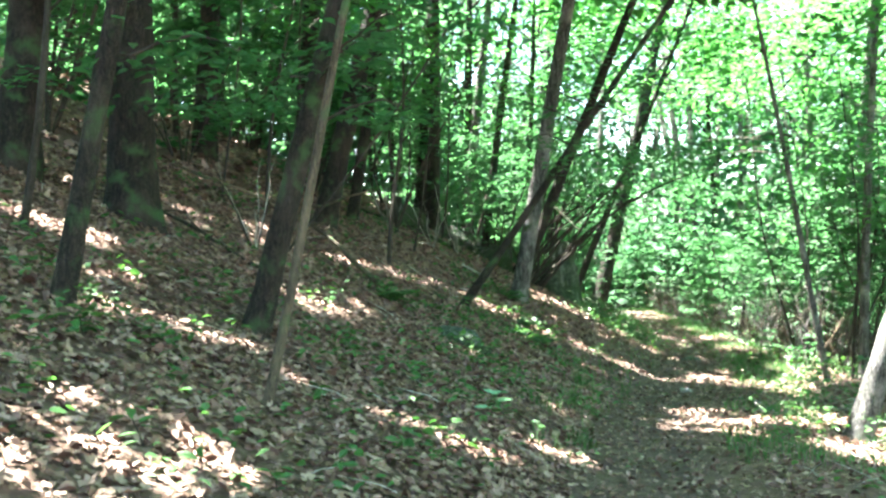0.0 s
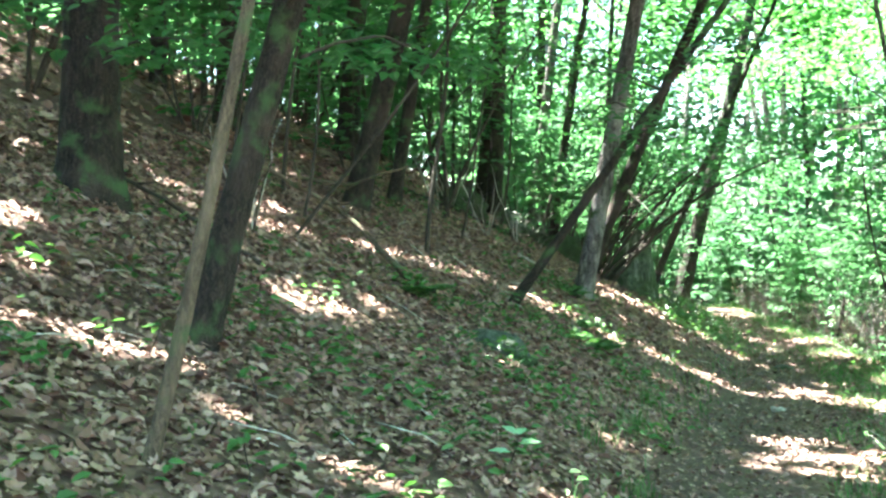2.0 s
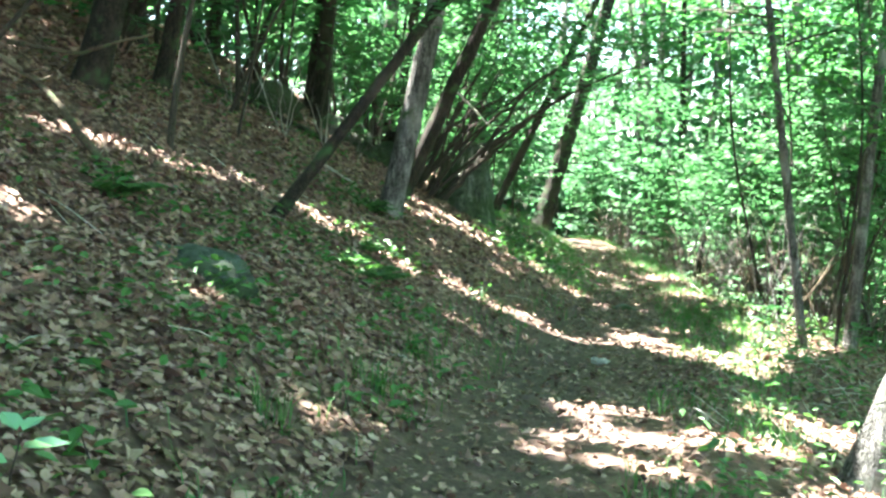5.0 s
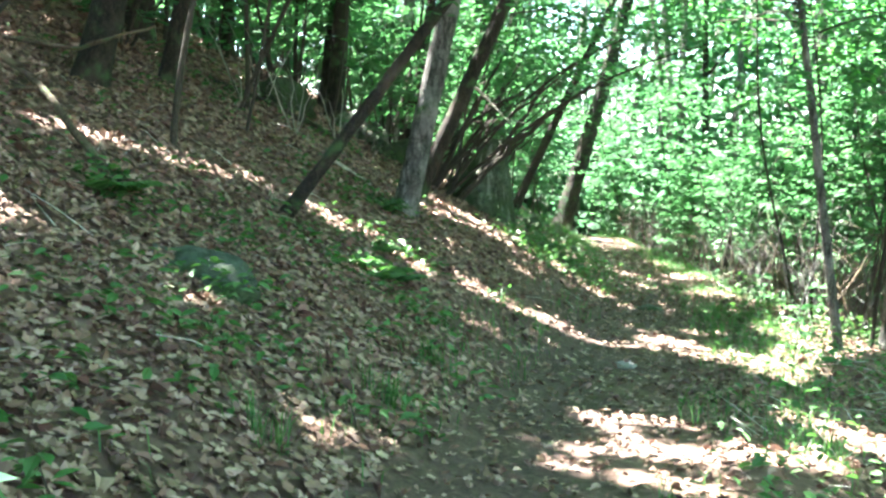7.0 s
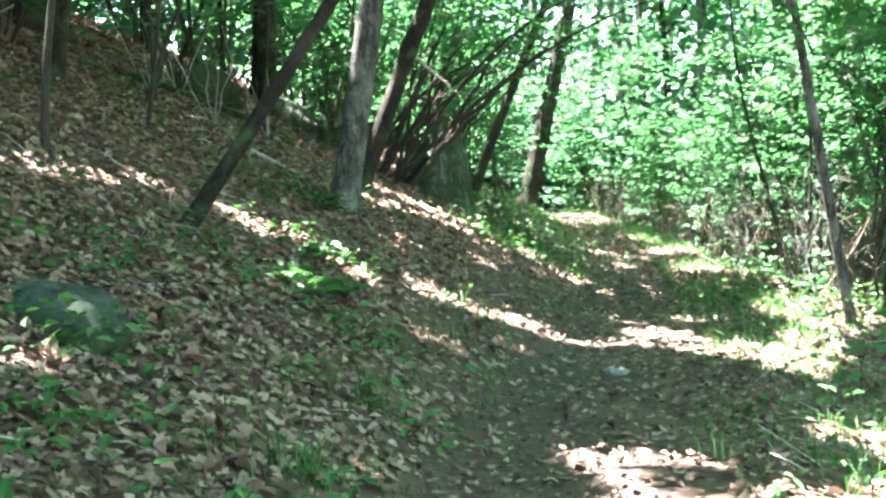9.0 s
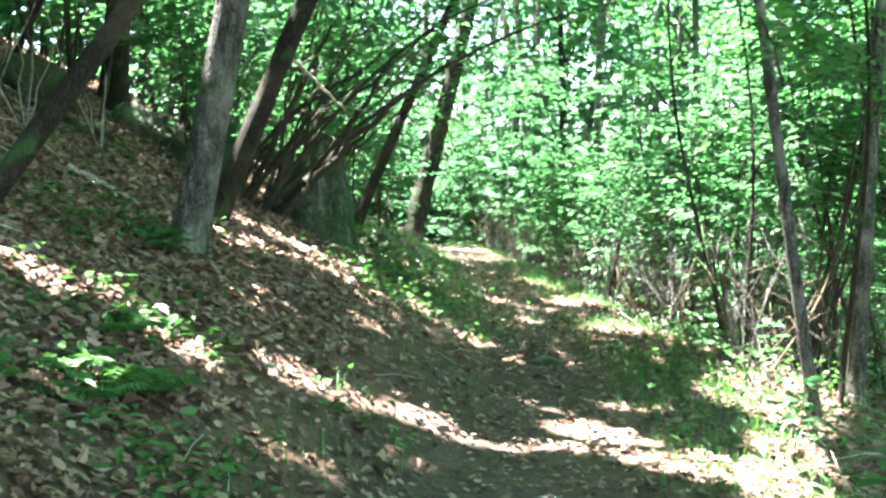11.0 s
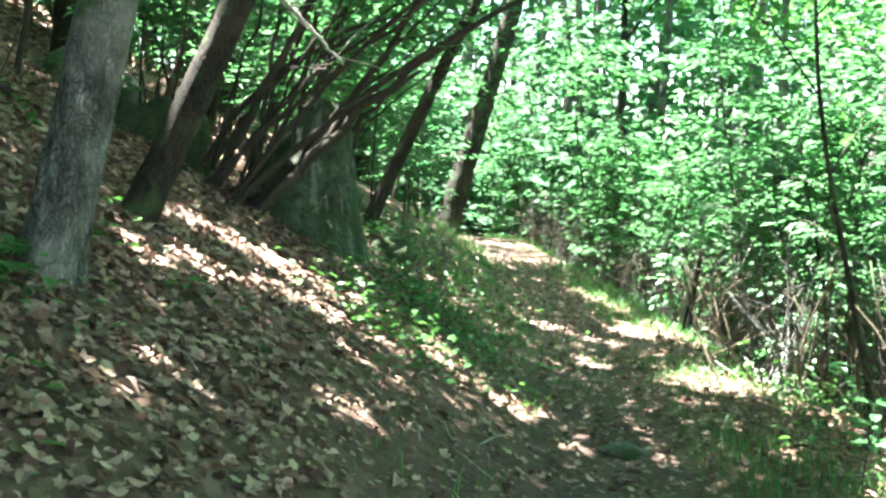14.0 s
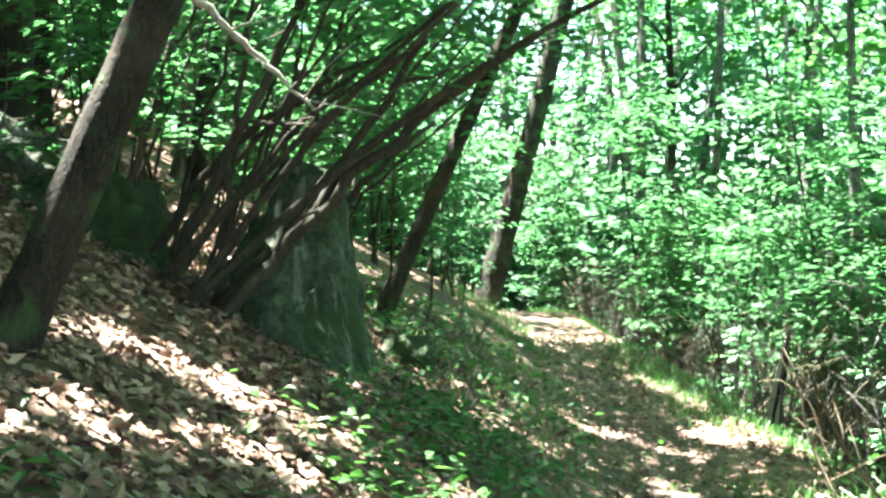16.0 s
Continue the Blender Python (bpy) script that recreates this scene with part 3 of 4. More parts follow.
for k, (i, start, end) in enumerate((
        (2, (-.85, 8.75, 2.5), (-.2, 9.9, 2.7)), (2, (-.8, 8.75, 2.8), (-1.7, 9.7, 2.75)), (0, (-2.85, 10.9, 2.9), (-1.7, 10.2, 2.8)), (0, (-2.9, 10.9, 3.4), (-3.6, 9.6, 3.0)),
        (1, (-1.9, 7.0, 2.7), (-1.3, 8.0, 2.9)), (9, (1.5, 15.5, 2.5), (2.3, 14.6, 2.8)), (9, (1.8, 15.5, 2.9), (1.2, 16.6, 3.1)), (12, (4.9, 11.9, 2.0), (5.7, 13.0, 2.6)),
        (12, (5.0, 11.9, 2.4), (4.6, 13.2, 2.9)), (13, (5.9, 18.6, 2.0), (5.1, 17.4, 2.4)), (13, (5.8, 18.6, 2.9), (6.7, 17.6, 2.9)), (13, (5.75, 18.6, 3.3), (5.0, 19.4, 3.2)),
        (14, (7.5, 20.0, 2.1), (6.6, 19.0, 2.3)), (14, (7.5, 20.0, 2.8), (8.4, 19.0, 2.7)), (13, (5.75, 18.6, 3.0), (4.4, 20.2, 3.0)), (13, (5.7, 18.6, 3.3), (4.9, 20.6, 3.4)), (13, (5.7, 18.6, 3.2), (3.9, 19.4, 3.2)), (13, (5.72, 18.6, 3.1), (5.0, 19.9, 3.05)), (14, (7.5, 20.0, 3.3), (6.3, 21.2, 3.4)), (8, (2.4, 20.25, 3.2), (3.5, 20.0, 3.1)), (10, (3.9, 26.7, 3.2), (5.0, 26.0, 3.1)), (4, (-1.2, 16.4, 3.9), (-.3, 15.6, 3.5)))):
    spray(GROWN[i], start, end, 105, .125, 900 + k)

g = np.random.default_rng(950)
for k in range(46):
    i = (0, 1, 2, 3, 4, 5, 6, 8, 9, 10, 4, 5, 15, 11)[k % 14]
    label, x, y, r, lean, height, bark, spr = TREES[i]
    h, a, ln = 2.0 + 2.6 * g.random(), 6.28 * g.random(), 0.9 + 1.1 * g.random()
    start = (x + lean[0] * h, y + lean[1] * h, gz(x, y) + h - .2)
    spray(GROWN[i], start, (start[0] + math.cos(a) * ln, start[1] + math.sin(a) * ln, start[2] + .25 * ln), 150, .13, 960 + k)

# woods further round, which close the place and shade it
g = np.random.default_rng(5)
spots = [(-8, 2), (-5.5, 4.5), (-7, 8), (-9, 13), (-6.5, 14.5), (-5, 20), (-8, 20), (-3, 22), (-5.5, 25.5), (-1, 27), (-9, 28), (-3.5, 31), (0.5, 33), (-7, 36), (-1.5, 40), (2, 46),
         (6.5, 3), (9, 7.5), (10, 13.5), (12, 19), (11.5, 23), (11, 30), (14.5, 31), (12, 37), (10, 44), (17, 36), (18, 25), (15, 14), (-3, -3), (3, -4), (0, -9), (7, -6), (21, 44), (4.5, 52), (-4, 5), (2.4, 31.5), (3.4, 43), (2.2, -1.5), (-1.5, 1.5), (-.5, 25.3), (1.0, 27.5)]
for i, (x, y) in enumerate(spots):
    r = 0.09 + 0.12 * g.random()
    tree("tree", "tall forest tree with a slim trunk among saplings", x + g.normal(0, .3), y + g.normal(0, .3), r, (g.normal(0.05, .07), g.normal(0, .04)),
         11 + 4 * g.random(), bark_grey if (x > 6 and i % 2) else bark_dark, 300 if y > 24 and abs(x - 2) < 5 else 3000 if x > 6 else 1400 if y > 21 else 3200, 3.1 + 0.6 * g.random(), 300 + i, sides=10)

# extra leaves overhead, mostly out of view, only to block the sun
close_canopy(-5, 8, 2, 33)


# ---- saplings and shrubs ----
def sapling_model(name, label, seed, height, n_twigs, per_twig, leaf, stems=1, arch=0.0, mat=None, bark=None, low=0.25, shape=(OVATE_V, OVATE_F)):
    """A young tree whose leaves hang in level sprays along side twigs."""
    g = np.random.default_rng(seed)
    holder = new(name)
    tagged(holder, label, "shrub" if stems > 1 else "sapling", group="understorey")
    P, D, N, S, twigs = [], [], [], [], []
    for k in range(stems):
        a0 = g.random() * 6.28
        lean = (g.normal(0, 0.12) + (0.25 * math.cos(a0) if stems > 1 else arch), g.normal(0, 0.1) + (0.25 * math.sin(a0) if stems > 1 else 0))
        hk = height * (0.75 + 0.35 * g.random())
        line = bent_line((0.08 * math.cos(a0), 0.08 * math.sin(a0), -0.1), lean, hk, 14, 0.03, g)
        r = 0.006 * hk + 0.004
        put("stem", tube("stem", line, np.linspace(r, r * 0.25, 14), bark or bark_stem, 6), holder)
        for _ in range(n_twigs // stems):
            f = low + (1 - low) * g.random() ** 0.8
            i = f * 13
            p0 = line[int(i)] + (line[min(13, int(i) + 1)] - line[int(i)]) * (i - int(i))
            a = g.random() * 6.28
            ln = (0.35 + 0.5 * g.random()) * (1.25 - 0.6 * f) * (0.32 * hk + 0.3)
            end = p0 + np.array([math.cos(a) * ln, math.sin(a) * ln, ln * g.normal(0.12, 0.15)])
            t = np.linspace(0, 1, 4)[:, None]
            tw = p0 + t * (end - p0) + np.sin(np.pi * t) * np.array([0, 0, 0.08 * ln])
            if len(shape[0]) > 4 or len(P) % 3 == 0:
                twigs.append((tw[::3] if len(shape[0]) == 4 else tw[[0, 2, 3]], np.linspace(0.006, 0.002, 2 if len(shape[0]) == 4 else 3)))
            m = per_twig
            u = 0.2 + 0.85 * g.random(m)
            side = g.normal(0, 0.16 * ln + 0.05, m)
            along = (end - p0) / ln
            perp = np.array([-along[1], along[0], 0])
            P.append(p0 + u[:, None] * (end - p0) + side[:, None] * perp + np.stack([np.zeros(m), np.zeros(m), g.normal(0, 0.03, m)], 1))
            aa = a + np.sign(side) * (0.5 + 0.7 * g.random(m))
            D.append(np.stack([np.cos(aa), np.sin(aa), g.normal(-0.12, 0.14, m)], 1))
            N.append(np.stack([g.normal(0, 0.17, m), g.normal(0, 0.17, m), np.ones(m)], 1))
            S.append(leaf * (0.65 + 0.6 * g.random(m)))
    tagged(put("twig", tubes("twig", twigs, bark or bark_stem, 3), holder), kind="stuff")
    put("crown", leaves("crown", np.vstack(P), np.vstack(D), np.vstack(N), np.concatenate(S), mat or leaf_green, shape), holder)
    return holder


COARSE = (PLAIN_V, PLAIN_F)
MODELS = [
    sapling_model("sapling", "slender sapling with level sprays of bright green leaves", 21, 4.2, 36, 22, 0.14, low=0.42),
    sapling_model("sapling", "slender sapling with level sprays of bright green leaves", 22, 5.2, 42, 22, 0.15, low=0.42),
    sapling_model("sapling", "thin young tree with layered green foliage", 23, 3.2, 30, 22, 0.14),
    sapling_model("shrub", "many-stemmed green shrub at the edge of the woods", 24, 1.9, 30, 20, 0.12, stems=4, low=0.15),
    sapling_model("shrub", "many-stemmed green shrub at the edge of the woods", 25, 2.7, 35, 20, 0.13, stems=5, low=0.2),
    sapling_model("sapling", "thin young tree with layered green foliage", 26, 6.2, 48, 20, 0.2, low=0.15, shape=COARSE),
    sapling_model("sapling", "tall young tree in the woods with loose green foliage", 27, 8.0, 62, 20, 0.22, low=0.15, shape=COARSE),
    sapling_model("shrub", "thicket of green shrubs in the shade of the woods", 28, 3.4, 48, 18, 0.2, stems=6, low=0.1, shape=COARSE),
    sapling_model("sapling", "slender bare-stemmed sapling with foliage high up", 29, 3.9, 30, 20, 0.15, low=0.5),
    sapling_model("shrub", "thin bare-stemmed shrub with loose foliage above", 30, 3.0, 30, 16, 0.14, stems=4, low=0.5),
]


def clear(x, y):
    """Off the trail and the walk."""
    s = x - float(line_x(y))
    return y > 42.5 or s < -1.5 or s > 1.35


g = np.random.default_rng(33)
SPOTS = []
for s0, s1, y0, y1, n, kinds in (
        (2.2, 5, 18, 32, 14, (8, 0, 8, 1, 9)), (2.6, 7, 28, 44, 16, (5, 9, 8, 6)), (6, 15, 15, 46, 24, (5, 6, 1)), (15, 26, 22, 56, 22, (6, 6, 7)),
        (-8, -5, 19, 42, 16, (5, 0, 6)), (-18, -7.5, 8, 46, 42, (5, 6, 6, 7)), (-5, -1.9, 29, 46, 9, (1, 5, 6)), (-3, 5, 54, 64, 22, (6, 5, 6)), (2.3, 8, 25, 46, 26, (8, 0, 9, 8, 0, 1)), (-4.5, -1.5, 31, 46, 8, (3, 2, 0)), (-4, 7, 43.5, 52, 14, (0, 5, 1)), (-13, -5.2, 15, 38, 16, (7, 4, 5)), (-4.4, -2.6, 22, 30, 5, (3, 2)), (-3.4, -1.7, 27, 41, 12, (0, 2, 1)), (-5.5, -3.2, 25, 31, 4, (2, 0)), (2.8, 5.5, 13, 24, 3, (1, 0)), (1.7, 3.2, 30, 42, 4, (3, 8, 2))):
    for i in range(n):
        s, y = s0 + (s1 - s0) * g.random(), y0 + (y1 - y0) * g.random()
        SPOTS.append((s + float(line_x(y)), y, kinds[i % len(kinds)], 0.8 + 0.45 * g.random()))
first = set()
for x, y, k, sc in SPOTS:
    if not clear(x, y):
        continue
    m = pose(x, y, gz(x, y), g.normal(0, 4), g.normal(3, 4), 360 * g.random()) @ Matrix.Scale(sc, 4)
    if k not in first:
        first.add(k)
        MODELS[k].matrix_basis = m
    else:
        ob = copy_thing(MODELS[k], m)
        ob.scale = (sc, sc, sc)


def far_woods():
    g = np.random.default_rng(44)
    P, posts = [], []
    for x0, x1, y0, y1, top, n, m in ((-34, 46, 42, 78, 27, 3400, 46), (16, 46, 6, 50, 17, 800, 46), (-36, -14, 4, 50, 18, 800, 46), (-60, 60, -50, -12, 12, 160, 40)):
        for _ in range(n):
            x, y = x0 + (x1 - x0) * g.random(), y0 + (y1 - y0) * g.random()
            if abs(x - float(line_x(y))) < 2.5 and y < 48:
                continue
            z = gz(x, y) + 0.4 + (5 if 42 <= y < 54 and abs(x - 5) < 5 else 13 if 42 <= y < 54 and abs(x - 5) < 10 else top) * g.random() ** 1.1
            d = g.normal(size=(m, 3)) * np.array([1.3, 1.3, 0.5])
            P.append(np.array([x, y, z]) + d)
            if g.random() < 0.09:
                z0 = gz(x, y) - 0.2
                r = 0.07 + 0.1 * g.random()
                posts.append((np.array([(x, y, z0), (x + g.normal(0, .3), y, z0 + 7), (x + g.normal(0, .8), y, z0 + 15)]), np.array([r, r * .8, r * .4])))
    P = np.vstack(P)
    D, N = flat_directions(len(P), 0.6, g)
    me = leaves("far_woods", P, D, N, 0.34 + 0.3 * g.random(len(P)), leaf_far_hazed, (PLAIN_V, PLAIN_F))
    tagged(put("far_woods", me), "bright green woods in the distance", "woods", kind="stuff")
    tagged(put("far_trunk", tubes("far_trunk", posts, bark_grey, 7)), "slim grey trunks in the distant woods", "tree trunks", kind="stuff")


far_woods()


# ---- rocks ----
def rock(name, label, at, size, mat, seed, apex=(0, 0), lump=0.25, sink=0.15, detail=4):
    bm = bmesh.new()
    bmesh.ops.create_icosphere(bm, subdivisions=detail, radius=1.0)
    off = Vector((seed * 3.7, seed * 1.3, seed * 2.1))
    for v in bm.verts:
        p = v.co.copy()
        f = 1 + lump * noise.fractal(p * 1.1 + off, 1.0, 2.0, 4) + 0.10 * noise.noise(p * 4 + off) + 0.05 * noise.noise(p * 11 + off) + 0.03 * noise.noise(p * 23 + off)
        q = p * f
        # split planes give flat faces
        for i in range(5):
            nrm = Vector((math.sin(i * 2.1 + seed), math.cos(i * 1.7 + seed * 2), 0.4 * math.sin(i * 3 + seed))).normalized()
            over = q.dot(nrm) - 0.8
            if over > 0:
                q -= nrm * over * 0.8
        u = max(0.0, (q.z + 0.3) / 1.3)
        taper = 1 - (0.9 * u if apex != (0, 0) else 0.15 * u)
        v.co = Vector((q.x * size[0] * taper + apex[0] * u, q.y * size[1] * taper + apex[1] * u, (q.z + 1 - 2 * sink) * size[2] * 0.5))
    me = bpy.data.meshes.new(name)
    bm.to_mesh(me)
    bm.free()
    me.polygons.foreach_set("use_smooth", [True] * len(me.polygons))
    me.materials.append(mat)
    ob = put(name, me)
    ob.location = (at[0], at[1], gz(at[0], at[1]))
    return tagged(ob, label, "rock")


def split_rock(label, at, z, centre, faces, mat, seed, rough=0.055, soft=26):
    """A rock bounded by split faces: (normal, distance from its centre), with worn edges."""
    bm = bmesh.new()
    bmesh.ops.create_icosphere(bm, subdivisions=6, radius=1.0)
    off = Vector((seed * 3.7, seed * 1.3, seed * 2.1))
    planes = [(Vector(n).normalized(), d) for n, d in faces]
    for v in bm.verts:
        d = v.co.normalized()
        near = sum(math.exp(-soft * h / max(1e-3, n.dot(d))) for n, h in planes if n.dot(d) > 0.02)
        r = -math.log(max(near, 1e-30)) / soft
        q = d * r
        q += d * rough * (noise.fractal(q * 3 + off, 1.0, 2.0, 5) + 0.6 * noise.noise(Vector((q.x * 9, q.y * 9, q.z * 2)) + off))
        v.co = q + Vector(centre)
    me = bpy.data.meshes.new("boulder")
    bm.to_mesh(me)
    bm.free()
    me.polygons.foreach_set("use_smooth", [True] * len(me.polygons))
    me.materials.append(mat)
    ob = put("boulder", me)
    ob.location = (at[0], at[1], z)
    return tagged(ob, label, "rock")


split_rock("tall pointed mossy green boulder with pale streaks", (2.3, 22.75), gz(2.3, 22.75), (0, 0, .3),
           [((.98, -.1, .17), .37), ((-.87, -.12, .46), .46), ((.12, -.95, .26), .33), ((.62, -.76, .2), .36), ((-.5, -.82, .3), .36), ((0, .92, .35), .34), ((.15, -.1, 1), .84), ((0, 0, -1), .8)], streak_stone, 1)
split_rock("long mossy boulder with a pale lichened upper face", (.3, 23.5), gz(.3, 23.5) - .28, (0, 0, .1),
           [((.95, -.2, .3), .42), ((-.9, -.1, .2), .75), ((.35, -.35, .9), .36), ((.05, -.96, .15), .36), ((0, .9, .3), .4), ((0, 0, -1), .6), ((-.3, -.6, .8), .40)], lichen_stone, 6, .13)
split_rock("low mossy boulder behind the leaning brown tree", (.95, 22.9), gz(.95, 22.9) - .14, (0, 0, .05),
           [((.9, -.2, .4), .36), ((-.9, -.1, .3), .46), ((.1, -.3, .95), .34), ((.05, -.93, .4), .34), ((0, .9, .3), .4), ((0, 0, -1), .5)], moss_stone, 7, .13)
split_rock("flat grey-green mossy stone sunk in the leaf litter", (.05, 12.62), gz(.05, 12.62), (0, 0, -.02),
           [((.85, -.2, .45), .27), ((-.9, -.1, .3), .30), ((.12, -.3, .95), .085), ((.05, -.95, .2), .17), ((0, .9, .3), .2), ((0, 0, -1), .2)], slab_stone, 2, .045, 40)
rock("stone", "small mossy stone beside a flat stone", (.36, 12.42), (.17, .13, .14), moss_stone, 3, lump=.35, sink=.34)
rock("stone", "pale flat stone half sunk in the trail", (4.32, 20.06), (.17, .12, .11), lichen_stone, 4, sink=.34)
rock("stone", "small sunlit pale stone on the trail", (3.29, 15.55), (.11, .08, .08), pale_stone, 5, sink=.3)
rock("boulder", "rounded mossy boulder high on the wooded bank", (-.75, 22.6), (.55, .4, .6), moss_stone, 9, lump=.5, sink=.3, detail=5)
rock("stone", "small mossy stone at the foot of a slim leaning tree", (3.05, 23.9), (.24, .2, .3), moss_stone, 10, lump=.4, sink=.3)


# ---- the arching clump by the boulder ----
def clump():
    g = np.random.default_rng(77)
    holder = new("shrub")
    bx, by = 1.62, 22.3
    holder.location = (bx, by, gz(bx, by))
    tagged(holder, "clump of dark bare stems arching over the mossy boulder", "shrub")
    P = []
    # foot, tip (east and up from the foot), thickness
    thick = [((.2, .1), (1.95, 1.75), .042), ((.1, .25), (1.45, 1.85), .036), ((.35, .3), (1.2, 1.3), .03), ((-.15, .3), (.95, 1.9), .034), ((-.3, .5), (1.5, 1.35), .03), ((.25, .55), (.8, 2.1), .028)]
    for i in range(24):
        if i < len(thick):
            (x0, y0), (reach, rise), r = thick[i]
        else:
            x0, y0, r = g.normal(-.03, .32), .2 + .75 * g.random(), .010 + .018 * g.random()
            a, ln = radians(4 + 52 * g.random()), 1.5 + 1.6 * g.random()
            reach, rise = ln * math.sin(a), ln * math.cos(a)
        z0 = gz(bx + x0, by + y0) - gz(bx, by) - 0.1
        t = np.linspace(0, 1, 16)
        bow = g.normal(.1, .18)
        kink = g.normal(0, .018, (16, 2)) * np.sin(np.pi * t)[:, None] + 0.03 * np.sin(5 * t + 6 * g.random())[:, None] * t[:, None]
        x = x0 + reach * (t * (1 - bow) + bow * t ** 2) + kink[:, 0]
        y = y0 + g.normal(-.1, .45) * t
        z = z0 + (rise + .1) * ((1 + bow) * t - bow * t ** 2) + kink[:, 1]
        pts = np.stack([x, y, z], 1)
        put("stem", tube("stem", pts, 1.2 * np.linspace(r, r * 0.45, 16), bark_stem, 8, .15, i), holder)
        for j in ((8, 12) if i % 2 else (10,)):
            d = np.array([g.normal(.3, .25), g.normal(0, .25), g.normal(.25, .2)])
            u = np.linspace(0, 1, 6)[:, None]
            side = pts[j] + d * u + g.normal(0, .02, (6, 3)) * u
            put("stem", tube("stem", side, np.linspace(r * .4, r * .12, 6), bark_stem, 5), holder)
        for j in (12, 14, 15):
            P.append(pts[j] + g.normal(0, 0.42, (26, 3)) * np.array([1, 1, 0.3]) + np.array([.1, 0, .3]))
    # two long stems that arch over towards the trail, with leafy ends
    for end, r in (((3.8, -.6, 2.35), .03), ((2.6, -.5, 2.4), .026)):
        t = np.linspace(0, 1, 18)
        pts = np.stack([end[0] * t, end[1] * t ** 1.5 + .06 * np.sin(5 * t), end[2] * (1.7 * t - .7 * t ** 2) - .1], 1)
        put("stem", tube("stem", pts, np.linspace(r, r * .35, 18), bark_stem, 8), holder)
        P.append(pts[13:].repeat(90, 0) + g.normal(0, 1, (450, 3)) * np.array([.6, .6, .13]) + np.array([.3, 0, .3]))
    P = np.vstack(P)
    P = P[let_sun_in(P + np.array(holder.location))]
    D, N = flat_directions(len(P), 0.35, g)
    put("crown", leaves("crown", P, D, N, 0.11 * (0.7 + 0.6 * g.random(len(P))), leaf_green), holder)


clump()


# ---- dead wood ----
def stick(name, label, pts, radii, mat, category="branch", side=0, seed=3):
    """A branch lying or hanging, with short side twigs as parts."""
    g = np.random.default_rng(seed)
    pts = np.asarray(pts, float)
    holder = new(name)
    holder.location = pts[0]
    tagged(holder, label, category)
    t = np.linspace(0, len(pts) - 1, 6 * len(pts))
    line = np.stack([np.interp(t, range(len(pts)), pts[:, k]) for k in range(3)], 1) - pts[0]
    line[1:-1] += g.normal(0, 0.006, line[1:-1].shape)
    put("stem", tube("stem", line, np.interp(t, range(len(pts)), radii), mat, 8, 0.2, seed), holder)
    for i in range(side):
        p = line[int((0.3 + 0.65 * g.random()) * (len(line) - 1))]
        d = g.normal(0, 1, 3) * np.array([1, 0.6, 0.6]) + np.array([0, 0, 0.25])
        d *= (0.12 + 0.3 * g.random()) / np.linalg.norm(d)
        put("twig", tube("twig", [p, p + d * 0.5 + g.normal(0, .015, 3), p + d], [radii[-1] * .7, radii[-1] * .5, radii[-1] * .25], mat, 5), holder)
    return holder


stick("fallen_branch", "long thin fallen branch arching down the leafy slope", [(-3.4, 14.3, gz(-3.4, 14.3) + .25), (-2.4, 14.55, gz(-2.4, 14.55) + .3), (-1.5, 14.3, gz(-1.5, 14.3) + .25), (-.6, 13.5, gz(-.6, 13.5) - .02)],
      [.016, .022, .028, .034], bark_tan, side=5, seed=4)
stick("fallen_branch", "pale broken branch propped against the dark trees", [(-2.5, 16.1, gz(-2.5, 16.1) + .02), (-1.7, 15.9, gz(-1.7, 15.9) + .32), (-1.0, 15.9, gz(-1, 15.9) + .9)], [.024, .02, .01], bark_tan, side=4, seed=5)
stick("dead_branch", "bare pale dead branch hanging off the brown tree", [(1.84, 20.3, 2.42), (2.1, 20.45, 2.2), (2.3, 20.6, 2.02), (2.48, 20.75, 1.86)], [.019, .016, .012, .006], dead_wood, side=5, seed=6)
stick("stick", "pale broken stick lying on the bank", [(.3, 18.7, gz(.3, 18.7) + .12), (.55, 18.85, gz(.55, 18.85) + .1), (.8, 19.0, gz(.8, 19) + .02)], [.022, .016, .014], dead_wood, seed=7)
stick("stick", "thin dark stick lying across the upper slope", [(-3.6, 12.0, gz(-3.6, 12) + .05), (-2.6, 11.6, gz(-2.6, 11.6) + .12), (-1.7, 11.3, gz(-1.7, 11.3) + .04)], [.012, .018, .02], bark_stem, seed=8, side=2)
stick("fallen_log", "thin dark fallen log lying on the bank", [(-1.5, 20.7, gz(-1.5, 20.7) + .04), (-.7, 21.0, gz(-.7, 21) + .05), (.25, 21.3, gz(.25, 21.3) + .05)], [.045, .055, .06], bark_dark, "log", seed=9)
for i, (x, y) in enumerate(((-.2, 19.6), (.25, 20.6), (-1.0, 20.4), (-2.0, 12.2), (-.9, 21.5))):
    g = np.random.default_rng(60 + i)
    holder = tagged(new("dead_shrub", None), "leafless shrub of thin pale dead stems on the bank", "shrub", group="dead shrubs")
    holder.location = (x, y, gz(x, y))
    for k in range(9):
        a, ln = g.random() * 6.28, 0.5 + 0.8 * g.random()
        e = np.array([math.cos(a) * .45 * ln, math.sin(a) * .45 * ln, ln])
        t = np.linspace(0, 1, 7)[:, None]
        pts = np.array([0, 0, -.05]) + t * e + g.normal(0, .025, (7, 3)) * t
        put("stem", tube("stem", pts, np.linspace(.009, .003, 7), dead_wood if k % 2 else bark_stem, 5), holder)


